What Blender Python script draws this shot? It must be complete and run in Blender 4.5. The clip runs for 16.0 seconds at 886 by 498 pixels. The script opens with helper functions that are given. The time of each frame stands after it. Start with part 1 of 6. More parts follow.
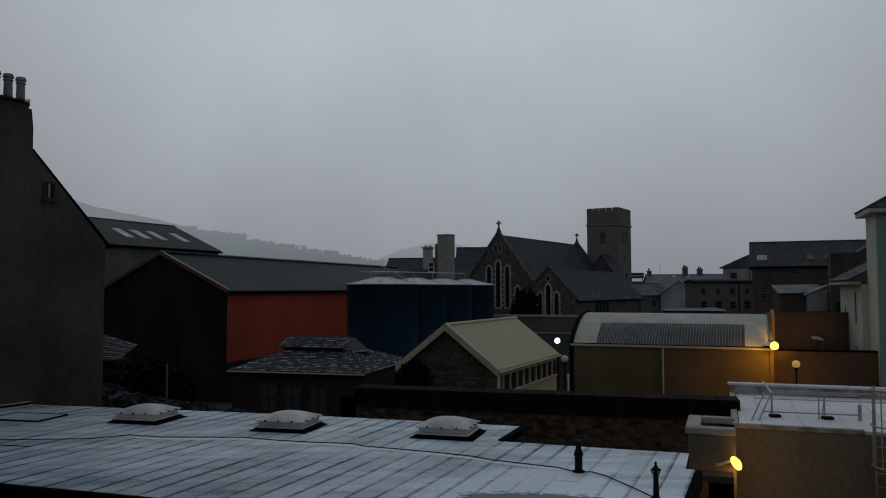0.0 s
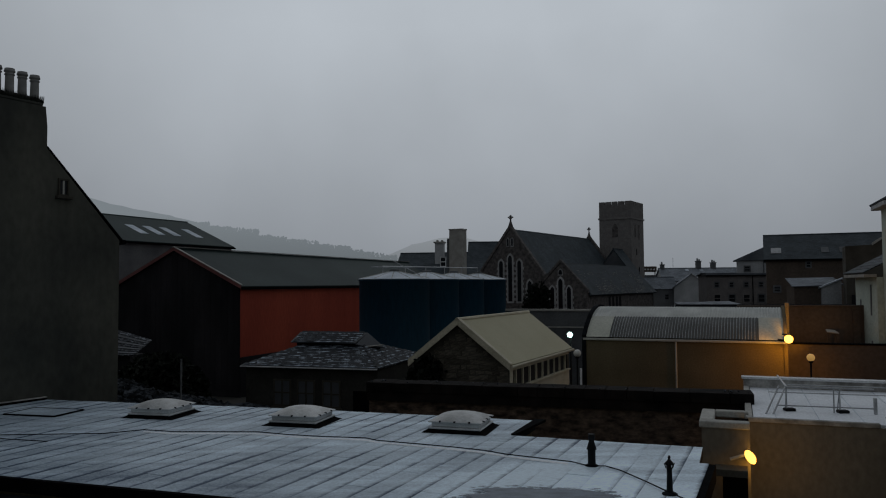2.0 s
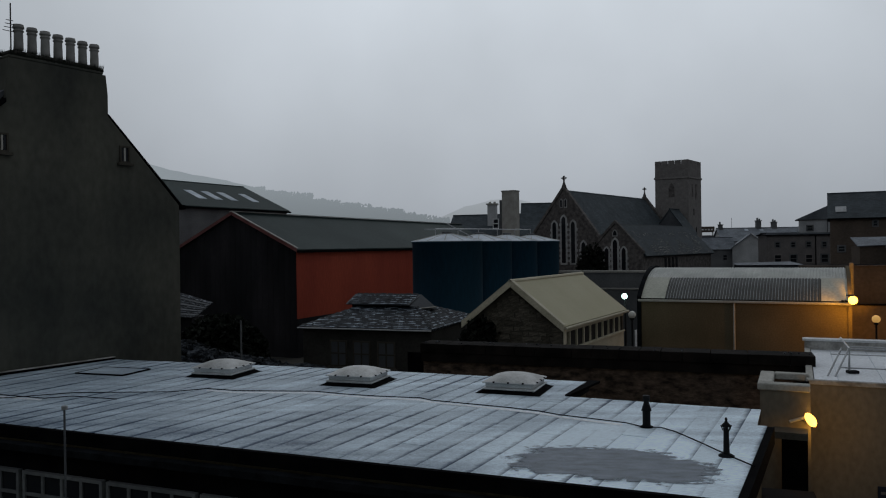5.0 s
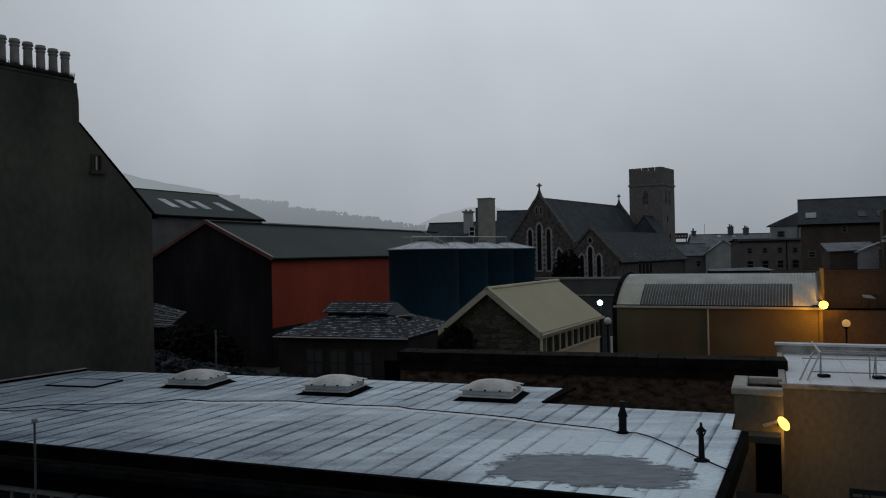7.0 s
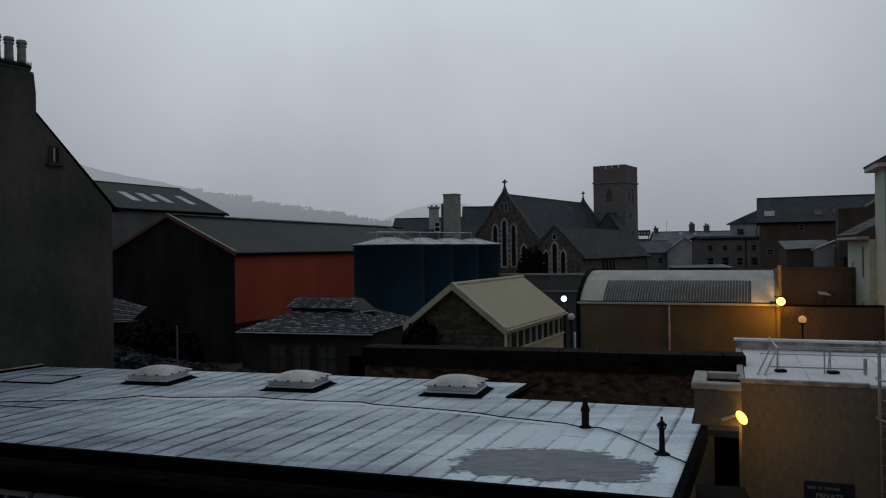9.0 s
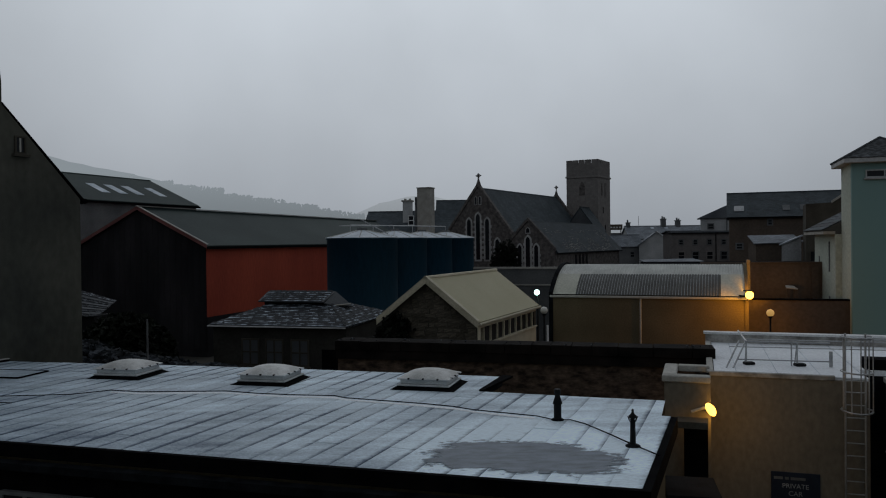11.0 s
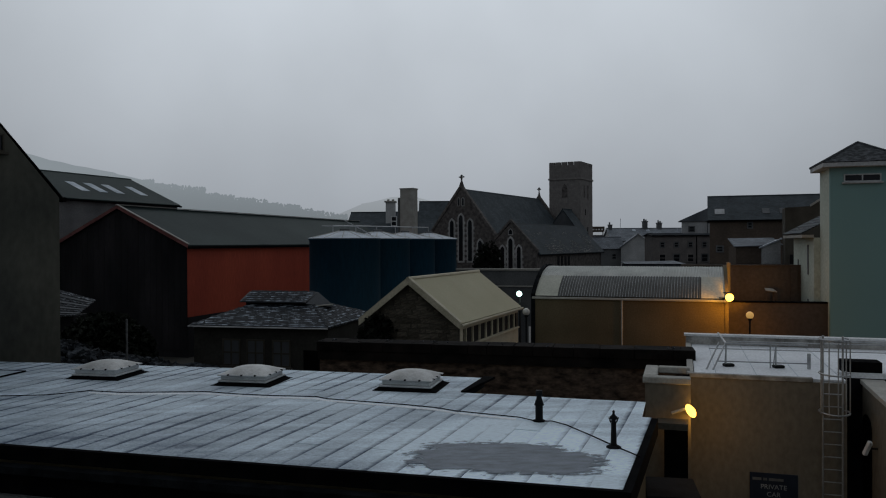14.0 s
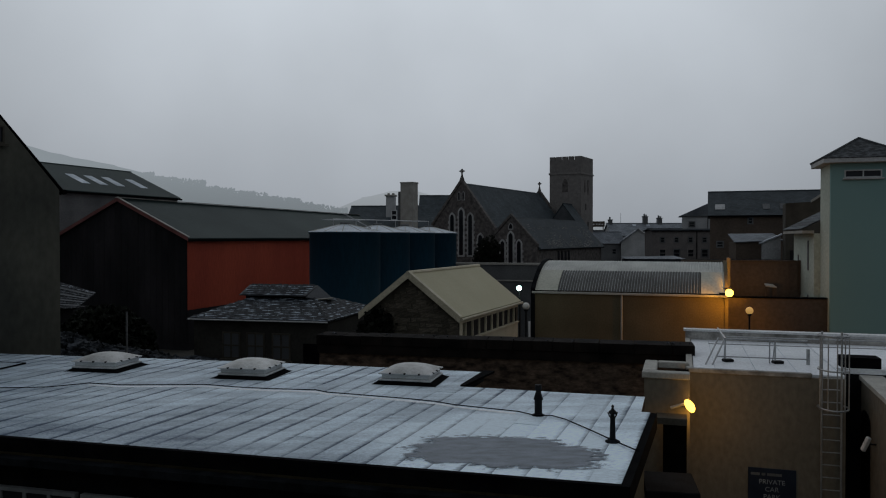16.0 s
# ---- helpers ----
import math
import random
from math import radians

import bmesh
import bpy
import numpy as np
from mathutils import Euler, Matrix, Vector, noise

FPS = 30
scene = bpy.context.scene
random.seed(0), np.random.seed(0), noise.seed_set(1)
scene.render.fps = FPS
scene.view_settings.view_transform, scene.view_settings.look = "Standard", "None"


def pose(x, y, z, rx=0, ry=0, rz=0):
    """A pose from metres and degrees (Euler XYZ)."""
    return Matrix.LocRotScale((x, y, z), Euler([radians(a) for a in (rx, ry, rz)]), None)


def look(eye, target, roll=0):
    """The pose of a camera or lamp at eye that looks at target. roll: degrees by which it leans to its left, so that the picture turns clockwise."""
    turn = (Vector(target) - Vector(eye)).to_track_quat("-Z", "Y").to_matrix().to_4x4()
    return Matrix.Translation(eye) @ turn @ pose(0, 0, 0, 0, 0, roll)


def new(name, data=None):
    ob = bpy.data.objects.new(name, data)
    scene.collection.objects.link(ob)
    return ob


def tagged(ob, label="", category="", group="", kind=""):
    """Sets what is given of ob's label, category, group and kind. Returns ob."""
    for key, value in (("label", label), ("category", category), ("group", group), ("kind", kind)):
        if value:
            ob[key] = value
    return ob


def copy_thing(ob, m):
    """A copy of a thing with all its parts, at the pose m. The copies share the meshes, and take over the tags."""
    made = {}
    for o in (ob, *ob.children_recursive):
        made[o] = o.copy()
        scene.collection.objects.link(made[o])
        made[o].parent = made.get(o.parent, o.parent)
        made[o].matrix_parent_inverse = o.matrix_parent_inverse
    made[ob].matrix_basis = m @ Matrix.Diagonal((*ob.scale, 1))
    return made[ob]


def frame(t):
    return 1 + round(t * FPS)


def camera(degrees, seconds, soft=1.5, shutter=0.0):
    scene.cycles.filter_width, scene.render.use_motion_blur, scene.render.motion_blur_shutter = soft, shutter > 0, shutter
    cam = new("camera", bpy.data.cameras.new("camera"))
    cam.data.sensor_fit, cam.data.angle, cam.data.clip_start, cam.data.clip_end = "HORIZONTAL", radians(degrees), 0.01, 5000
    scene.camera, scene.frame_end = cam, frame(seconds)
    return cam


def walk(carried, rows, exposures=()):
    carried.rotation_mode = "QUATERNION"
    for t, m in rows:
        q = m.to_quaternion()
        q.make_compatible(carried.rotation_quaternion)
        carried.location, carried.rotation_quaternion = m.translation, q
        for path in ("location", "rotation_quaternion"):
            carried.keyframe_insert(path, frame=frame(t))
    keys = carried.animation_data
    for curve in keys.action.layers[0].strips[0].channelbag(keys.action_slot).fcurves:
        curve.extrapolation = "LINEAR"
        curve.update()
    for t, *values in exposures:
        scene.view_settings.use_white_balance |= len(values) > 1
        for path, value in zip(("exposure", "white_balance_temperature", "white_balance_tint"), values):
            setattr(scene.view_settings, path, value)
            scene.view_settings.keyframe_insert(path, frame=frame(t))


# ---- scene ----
cam = camera(60.03, 16.0, soft=1.1, shutter=0.5)
EYE = 8.0
ROWS = [
    (0.0, -0.48, 3.01, 0.16),
    (0.5, -0.11, 3.36, -0.06),
    (1.0, 0.18, 3.32, -0.07),
    (1.5, 0.20, 3.09, 0.16),
    (2.0, 0.42, 2.61, 0.41),
    (2.5, 0.71, 2.43, 0.44),
    (3.0, 0.62, 2.24, 0.58),
    (3.2, 0.86, 2.06, 0.93),
    (3.5, 3.19, -0.22, 0.74),
    (3.7, 4.95, -1.33, 1.09),
    (5.8, 3.87, 0.38, 0.83),
    (6.0, 3.77, 0.37, 0.91),
    (6.5, 3.22, 0.25, 0.98),
    (7.0, 2.59, 0.37, 1.12),
    (7.5, 1.85, -0.02, 1.47),
    (8.0, 0.93, 0.04, 1.48),
    (8.5, 0.58, 0.25, 0.89),
    (9.0, 0.00, 0.00, 0.80),
    (9.2, -0.44, -0.21, 0.70),
    (11.5, -2.30, -0.55, 0.76),
    (12.0, -2.72, -0.60, 0.79),
    (12.5, -2.86, -0.52, 0.56),
    (13.0, -2.80, -0.42, 0.29),
    (13.5, -2.94, -0.42, 0.27),
    (14.0, -3.25, -0.44, 0.29),
    (14.5, -3.26, -0.59, 0.14),
    (15.0, -3.40, -0.59, 0.15),
    (15.5, -3.35, -0.51, -0.01),
    (16.0, -3.24, -0.88, 0.03),
]
walk(cam, [(t, pose(0, 0, EYE, 90 + pitch, roll, yaw)) for t, yaw, pitch, roll in ROWS], [(0.0, -0.3), (2.6, -0.3), (3.15, -0.26), (3.5, 0.06), (3.7, 0.26), (5.8, 0.07), (16.0, 0.06)])

# ---- sky and light: an overcast winter dawn ----
world = bpy.data.worlds.new("overcast")
scene.world = world
world.use_nodes = True
wt = world.node_tree
bg = wt.nodes["Background"]
sky = wt.nodes.new("ShaderNodeTexSky")
sky.sky_type, sky.sun_disc = "NISHITA", False
sky.sun_elevation, sky.sun_rotation = radians(8), radians(150)
sky.air_density, sky.dust_density = 2.0, 6.0
grey = wt.nodes.new("ShaderNodeHueSaturation")
grey.inputs["Saturation"].default_value = 0.15
coord = wt.nodes.new("ShaderNodeTexCoord")
split = wt.nodes.new("ShaderNodeSeparateXYZ")
ramp = wt.nodes.new("ShaderNodeValToRGB")
ramp.color_ramp.elements[0].position, ramp.color_ramp.elements[0].color = 0.0, (3.7, 4.02, 4.45, 1)
ramp.color_ramp.elements[1].position, ramp.color_ramp.elements[1].color = 0.32, (6.05, 6.58, 7.18, 1)
cloud = wt.nodes.new("ShaderNodeTexNoise")
cloud.inputs["Scale"].default_value, cloud.inputs["Detail"].default_value = 2.6, 5.0
crange = wt.nodes.new("ShaderNodeMapRange")
crange.inputs["From Min"].default_value, crange.inputs["From Max"].default_value = 0.3, 0.7
crange.inputs["To Min"].default_value, crange.inputs["To Max"].default_value = 0.9, 1.08
# the dawn behind the cloud: brightest ahead, dim overhead and behind
toward = wt.nodes.new("ShaderNodeVectorMath")
toward.operation = "DOT_PRODUCT"
toward.inputs[1].default_value = Vector((0.04, 0.9, 0.36)).normalized()
clampd = wt.nodes.new("ShaderNodeMath")
clampd.operation = "MAXIMUM"
clampd.inputs[1].default_value = 0.0
power = wt.nodes.new("ShaderNodeMath")
power.operation = "POWER"
power.inputs[1].default_value = 3.0
bright = wt.nodes.new("ShaderNodeMapRange")
bright.inputs["To Min"].default_value, bright.inputs["To Max"].default_value = 0.34, 1.0
both = wt.nodes.new("ShaderNodeMath")
both.operation = "MULTIPLY"
mix = wt.nodes.new("ShaderNodeMix")
mix.data_type = "RGBA"
mix.inputs["Factor"].default_value = 0.95
shade = wt.nodes.new("ShaderNodeMix")
shade.data_type, shade.blend_type = "RGBA", "MULTIPLY"
shade.inputs["Factor"].default_value = 1.0
wt.links.new(sky.outputs["Color"], grey.inputs["Color"])
wt.links.new(coord.outputs["Generated"], split.inputs[0])
wt.links.new(coord.outputs["Generated"], cloud.inputs["Vector"])
wt.links.new(coord.outputs["Generated"], toward.inputs[0])
wt.links.new(toward.outputs["Value"], clampd.inputs[0])
wt.links.new(clampd.outputs["Value"], power.inputs[0])
wt.links.new(power.outputs["Value"], bright.inputs["Value"])
wt.links.new(split.outputs["Z"], ramp.inputs["Fac"])
wt.links.new(cloud.outputs["Fac"], crange.inputs["Value"])
wt.links.new(bright.outputs["Result"], both.inputs[0])
wt.links.new(crange.outputs["Result"], both.inputs[1])
wt.links.new(grey.outputs["Color"], mix.inputs["A"])
wt.links.new(ramp.outputs["Color"], mix.inputs["B"])
wt.links.new(mix.outputs["Result"], shade.inputs["A"])
wt.links.new(both.outputs["Value"], shade.inputs["B"])
wt.links.new(shade.outputs["Result"], bg.inputs["Color"])
bg.inputs["Strength"].default_value = 0.1

sun_data = bpy.data.lights.new("sun", "SUN")
sun_data.energy, sun_data.angle, sun_data.color = 0.06, radians(40), (1.0, 0.97, 0.93)
sun = new("sun", sun_data)
sun.matrix_world = look((0, 60, 60), (0, 0, 0))


def glow_lamp(name, place, watts, colour, size):
    data = bpy.data.lights.new(name, "POINT")
    data.energy, data.color, data.shadow_soft_size = watts, colour, size
    ob = new(name, data)
    ob.location = place
    return ob


# ---- materials ----
def material(name, a, b, rough=0.8, scale=1.5, fine=25.0, bump=0.25, metal=0.0, contrast=0.3, stretch=(1, 1, 1), vary=0.12, depth=0.02, spec=0.4, shift=0.0):
    """Two colours blended by a broad noise, a fine grain over it and relief from the grain."""
    m = bpy.data.materials.new(name)
    m.use_nodes = True
    t = m.node_tree
    p = t.nodes["Principled BSDF"]
    tc = t.nodes.new("ShaderNodeTexCoord")
    mp = t.nodes.new("ShaderNodeMapping")
    mp.inputs["Scale"].default_value = stretch
    n1, n2 = t.nodes.new("ShaderNodeTexNoise"), t.nodes.new("ShaderNodeTexNoise")
    n1.inputs["Scale"].default_value, n1.inputs["Detail"].default_value = scale, 5.0
    n2.inputs["Scale"].default_value, n2.inputs["Detail"].default_value = fine, 4.0
    r = t.nodes.new("ShaderNodeMapRange")
    r.inputs["From Min"].default_value, r.inputs["From Max"].default_value = 0.5 + shift - contrast / 2, 0.5 + shift + contrast / 2
    mx = t.nodes.new("ShaderNodeMix")
    mx.data_type = "RGBA"
    mx.inputs["A"].default_value, mx.inputs["B"].default_value = (*a, 1), (*b, 1)
    info = t.nodes.new("ShaderNodeObjectInfo")
    vr = t.nodes.new("ShaderNodeMapRange")
    vr.inputs["To Min"].default_value, vr.inputs["To Max"].default_value = 1 - vary, 1 + vary
    gr = t.nodes.new("ShaderNodeMapRange")
    gr.inputs["From Min"].default_value, gr.inputs["From Max"].default_value = 0.3, 0.7
    gr.inputs["To Min"].default_value, gr.inputs["To Max"].default_value = 0.85, 1.15
    mul = t.nodes.new("ShaderNodeMath")
    mul.operation = "MULTIPLY"
    mc = t.nodes.new("ShaderNodeMix")
    mc.data_type, mc.blend_type = "RGBA", "MULTIPLY"
    mc.inputs["Factor"].default_value = 1.0
    bp = t.nodes.new("ShaderNodeBump")
    bp.inputs["Strength"].default_value, bp.inputs["Distance"].default_value = bump, depth
    link = t.links.new
    link(tc.outputs["Object"], mp.inputs["Vector"])
    link(mp.outputs["Vector"], n1.inputs["Vector"])
    link(mp.outputs["Vector"], n2.inputs["Vector"])
    link(n1.outputs["Fac"], r.inputs["Value"])
    link(r.outputs["Result"], mx.inputs["Factor"])
    link(info.outputs["Random"], vr.inputs["Value"])
    link(n2.outputs["Fac"], gr.inputs["Value"])
    link(vr.outputs["Result"], mul.inputs[0])
    link(gr.outputs["Result"], mul.inputs[1])
    link(mx.outputs["Result"], mc.inputs["A"])
    link(mul.outputs["Value"], mc.inputs["B"])
    link(mc.outputs["Result"], p.inputs["Base Color"])
    link(n2.outputs["Fac"], bp.inputs["Height"])
    link(bp.outputs["Normal"], p.inputs["Normal"])
    p.inputs["Roughness"].default_value, p.inputs["Metallic"].default_value = rough, metal
    p.inputs["Specular IOR Level"].default_value = spec
    return m


def courses(m, width, height, mortar, dark, swap=False):
    """Overlay a course pattern (slates, sheets) on a material, with relief, for surfaces that stay far off."""
    t = m.node_tree
    p = t.nodes["Principled BSDF"]
    old = p.inputs["Base Color"].links[0].from_socket
    tc = t.nodes.new("ShaderNodeTexCoord")
    br = t.nodes.new("ShaderNodeTexBrick")
    br.inputs["Scale"].default_value = 1.0
    br.inputs["Brick Width"].default_value, br.inputs["Row Height"].default_value = width, height
    br.inputs["Mortar Size"].default_value = mortar
    br.inputs["Color1"].default_value, br.inputs["Color2"].default_value = (1.25, 1.25, 1.25, 1), (0.8, 0.8, 0.8, 1)
    br.inputs["Mortar"].default_value = (dark, dark, dark, 1)
    mc = t.nodes.new("ShaderNodeMix")
    mc.data_type, mc.blend_type = "RGBA", "MULTIPLY"
    mc.inputs["Factor"].default_value = 1.0
    t.links.new(tc.outputs["UV"], br.inputs["Vector"])
    t.links.new(old, mc.inputs["A"])
    t.links.new(br.outputs["Color"], mc.inputs["B"])
    t.links.new(mc.outputs["Result"], p.inputs["Base Color"])
    return m


def glowing(name, colour, strength):
    m = bpy.data.materials.new(name)
    m.use_nodes = True
    p = m.node_tree.nodes["Principled BSDF"]
    p.inputs["Base Color"].default_value = (*colour, 1)
    p.inputs["Emission Color"].default_value = (*colour, 1)
    p.inputs["Emission Strength"].default_value = strength
    return m


def plain_glass(name, colour, rough=0.08):
    m = bpy.data.materials.new(name)
    m.use_nodes = True
    p = m.node_tree.nodes["Principled BSDF"]
    p.inputs["Base Color"].default_value = (*colour, 1)
    p.inputs["Roughness"].default_value = rough
    p.inputs["Specular IOR Level"].default_value = 0.25
    return m


RENDER = material("old_render", (0.032, 0.035, 0.033), (0.1, 0.098, 0.081), 0.95, 0.4, 5, 0.15, contrast=0.5, stretch=(1, 1, 0.6), spec=0.1)
SLATE = material("slate", (0.05, 0.055, 0.062), (0.085, 0.09, 0.1), 0.7, 0.8, 18, 0.3)
SLATE_FAR = courses(material("slate_far", (0.025, 0.034, 0.041), (0.066, 0.082, 0.094), 0.75, 0.7, 5, 0.3, contrast=0.6, spec=0.2), 0.35, 0.25, 0.02, 0.7)
ROOF_SPECK = material("speckled_slate", (0.02, 0.023, 0.026), (0.13, 0.142, 0.155), 0.75, 4.0, 14, 0.4, contrast=0.4, stretch=(1, 1, 2.5), spec=0.2, shift=0.12)
FROST_SLATE = material("frosty_slate", (0.012, 0.014, 0.018), (0.42, 0.46, 0.52), 0.75, 7.0, 26, 0.4, contrast=0.42, vary=0.6, shift=0.2, spec=0.2)
SLATE_PIECE = material("slate_piece", (0.01, 0.013, 0.018), (0.48, 0.56, 0.65), 0.75, 7.0, 26, 0.4, vary=0.15, spec=0.2)
sp_tree = SLATE_PIECE.node_tree
sp_mix = next(n for n in sp_tree.nodes if n.type == "MIX" and n.blend_type == "MIX")
sp_coord = next(n for n in sp_tree.nodes if n.type == "TEX_COORD")
sp_info = next(n for n in sp_tree.nodes if n.type == "OBJECT_INFO")
sp_geo, sp_split = sp_tree.nodes.new("ShaderNodeNewGeometry"), sp_tree.nodes.new("ShaderNodeSeparateXYZ")
sp_map = sp_tree.nodes.new("ShaderNodeMapping")
sp_map.inputs["Scale"].default_value = (1.0, 1.0, 2.5)
sp_noise = sp_tree.nodes.new("ShaderNodeTexNoise")
sp_noise.inputs["Scale"].default_value, sp_noise.inputs["Detail"].default_value = 3.0, 8.0
sp_low = sp_tree.nodes.new("ShaderNodeMapRange")
sp_low.inputs["From Min"].default_value, sp_low.inputs["From Max"].default_value = 0.015, 0.12
sp_low.inputs["To Min"].default_value, sp_low.inputs["To Max"].default_value = 0.5, -0.4
sp_wide = sp_tree.nodes.new("ShaderNodeMapRange")
sp_wide.inputs["From Min"].default_value, sp_wide.inputs["From Max"].default_value = 0.36, 0.68
sp_wide.inputs["To Min"].default_value, sp_wide.inputs["To Max"].default_value = -0.55, 0.5
sp_each = sp_tree.nodes.new("ShaderNodeMapRange")
sp_each.inputs["To Min"].default_value, sp_each.inputs["To Max"].default_value = -0.1, 0.1
sp_a, sp_b = sp_tree.nodes.new("ShaderNodeMath"), sp_tree.nodes.new("ShaderNodeMath")
sp_b.use_clamp = True
sp_tree.links.new(sp_coord.outputs["Object"], sp_split.inputs[0])
sp_tree.links.new(sp_split.outputs["Y"], sp_low.inputs["Value"])
sp_tree.links.new(sp_geo.outputs["Position"], sp_map.inputs["Vector"])
sp_tree.links.new(sp_map.outputs["Vector"], sp_noise.inputs["Vector"])
sp_tree.links.new(sp_noise.outputs["Fac"], sp_wide.inputs["Value"])
sp_tree.links.new(sp_info.outputs["Random"], sp_each.inputs["Value"])
sp_tree.links.new(sp_low.outputs["Result"], sp_a.inputs[0])
sp_tree.links.new(sp_wide.outputs["Result"], sp_a.inputs[1])
sp_tree.links.new(sp_a.outputs["Value"], sp_b.inputs[0])
sp_tree.links.new(sp_each.outputs["Result"], sp_b.inputs[1])
sp_tree.links.new(sp_b.outputs["Value"], sp_mix.inputs["Factor"])
FROST = material("frosted_felt", (0.04, 0.071, 0.122), (0.77, 0.9, 1.0), 0.6, 1.5, 34, 0.3, contrast=1.0, stretch=(0.3, 1.5, 1), vary=0.09, spec=0.3)
frost_tree = FROST.node_tree
frost_map = next(n for n in frost_tree.nodes if n.type == "MAPPING")
frost_map.inputs["Rotation"].default_value = (0, 0, radians(-66.5))
frost_mix = next(n for n in frost_tree.nodes if n.type == "MIX" and n.blend_type == "MIX")
frost_coord = next(n for n in frost_tree.nodes if n.type == "TEX_COORD")


def frost_node(kind, operation=None, **values):
    n = frost_tree.nodes.new(kind)
    if operation:
        n.operation = operation
    for key, value in values.items():
        n.inputs[key.replace("_", " ")].default_value = value
    return n


f_link = frost_tree.links.new
f_split = frost_node("ShaderNodeSeparateXYZ")
f_thick = frost_node("ShaderNodeMapRange", From_Min=-9.0, From_Max=3.5, To_Min=0.04, To_Max=0.27)
f_far = frost_node("ShaderNodeVectorMath", "DISTANCE")
f_far.inputs[1].default_value = (1.65, 11.7, 4.72)
f_ring = frost_node("ShaderNodeMapRange", From_Min=1.0, From_Max=2.9, To_Min=0.65, To_Max=0.0)
f_uv = frost_node("ShaderNodeSeparateXYZ")
f_mid = frost_node("ShaderNodeMath", "SUBTRACT")
f_mid.inputs[1].default_value = 0.5
f_smear = frost_node("ShaderNodeTexNoise", Scale=1.6, Detail=4.0)
f_smap = frost_node("ShaderNodeMapping", Scale=(0.55, 5.0, 1.0))
f_smap.inputs["Rotation"].default_value = (0, 0, radians(-66.5))
f_sum = frost_node("ShaderNodeMath", "MULTIPLY_ADD")
f_sum.inputs[1].default_value = 0.3
f_lap = frost_node("ShaderNodeMapRange", From_Min=0.42, From_Max=0.66, To_Min=0.0, To_Max=-0.85)
f_add1, f_add2, f_add3 = frost_node("ShaderNodeMath", "ADD"), frost_node("ShaderNodeMath", "ADD"), frost_node("ShaderNodeMath", "ADD")
f_add3.use_clamp = False
f_speck = frost_node("ShaderNodeTexNoise", Scale=22.0, Detail=6.0, Roughness=0.75)
f_srange = frost_node("ShaderNodeMapRange", From_Min=0.3, From_Max=0.7, To_Min=-0.19, To_Max=0.19)
f_blot = frost_node("ShaderNodeTexNoise", Scale=0.45, Detail=3.0)
f_brange = frost_node("ShaderNodeMapRange", From_Min=0.3, From_Max=0.7, To_Min=-0.17, To_Max=0.12)
f_add4, f_add5 = frost_node("ShaderNodeMath", "ADD"), frost_node("ShaderNodeMath", "ADD")
f_add5.use_clamp = True
frost_tree.links.new(frost_coord.outputs["Object"], f_speck.inputs["Vector"])
frost_tree.links.new(frost_coord.outputs["Object"], f_blot.inputs["Vector"])
frost_tree.links.new(f_speck.outputs["Fac"], f_srange.inputs["Value"])
frost_tree.links.new(f_blot.outputs["Fac"], f_brange.inputs["Value"])
frost_tree.links.new(f_srange.outputs["Result"], f_add4.inputs[0])
frost_tree.links.new(f_brange.outputs["Result"], f_add4.inputs[1])
f_old = frost_mix.inputs["Factor"].links[0].from_socket
f_link(frost_coord.outputs["Object"], f_split.inputs[0])
f_link(f_split.outputs["X"], f_thick.inputs["Value"])
f_link(frost_coord.outputs["Object"], f_far.inputs[0])
f_link(f_far.outputs["Value"], f_ring.inputs["Value"])
f_link(frost_coord.outputs["UV"], f_uv.inputs[0])
f_link(f_uv.outputs["X"], f_mid.inputs[0])
f_link(frost_coord.outputs["Object"], f_smap.inputs["Vector"])
f_link(f_smap.outputs["Vector"], f_smear.inputs["Vector"])
f_link(f_smear.outputs["Fac"], f_sum.inputs[0])
f_link(f_mid.outputs["Value"], f_sum.inputs[2])
f_link(f_sum.outputs["Value"], f_lap.inputs["Value"])
f_link(f_old, f_add1.inputs[0])
f_link(f_thick.outputs["Result"], f_add1.inputs[1])
f_link(f_add1.outputs["Value"], f_add2.inputs[0])
f_link(f_ring.outputs["Result"], f_add2.inputs[1])
f_worn = frost_node("ShaderNodeTexNoise", Scale=0.38, Detail=3.0)
f_wrange = frost_node("ShaderNodeMapRange", From_Min=0.36, From_Max=0.62, To_Min=0.15, To_Max=1.25)
f_wmul = frost_node("ShaderNodeMath", "MULTIPLY")
f_link(frost_coord.outputs["Object"], f_worn.inputs["Vector"])
f_link(f_worn.outputs["Fac"], f_wrange.inputs["Value"])
f_link(f_wrange.outputs["Result"], f_wmul.inputs[0])
f_link(f_lap.outputs["Result"], f_wmul.inputs[1])
f_link(f_add2.outputs["Value"], f_add3.inputs[0])
f_link(f_wmul.outputs["Value"], f_add3.inputs[1])
f_link(f_add3.outputs["Value"], f_add5.inputs[0])
f_edge = frost_node("ShaderNodeVectorMath", "DOT_PRODUCT")
f_edge.inputs[1].default_value = (0.3077, 0.9516, 0.0)
f_erange = frost_node("ShaderNodeMapRange", From_Min=10.4, From_Max=13.6, To_Min=-0.24, To_Max=0.0)
f_add6 = frost_node("ShaderNodeMath", "ADD")
f_link(frost_coord.outputs["Object"], f_edge.inputs[0])
f_link(f_edge.outputs["Value"], f_erange.inputs["Value"])
f_link(f_add4.outputs["Value"], f_add6.inputs[0])
f_link(f_erange.outputs["Result"], f_add6.inputs[1])
f_link(f_add6.outputs["Value"], f_add5.inputs[1])
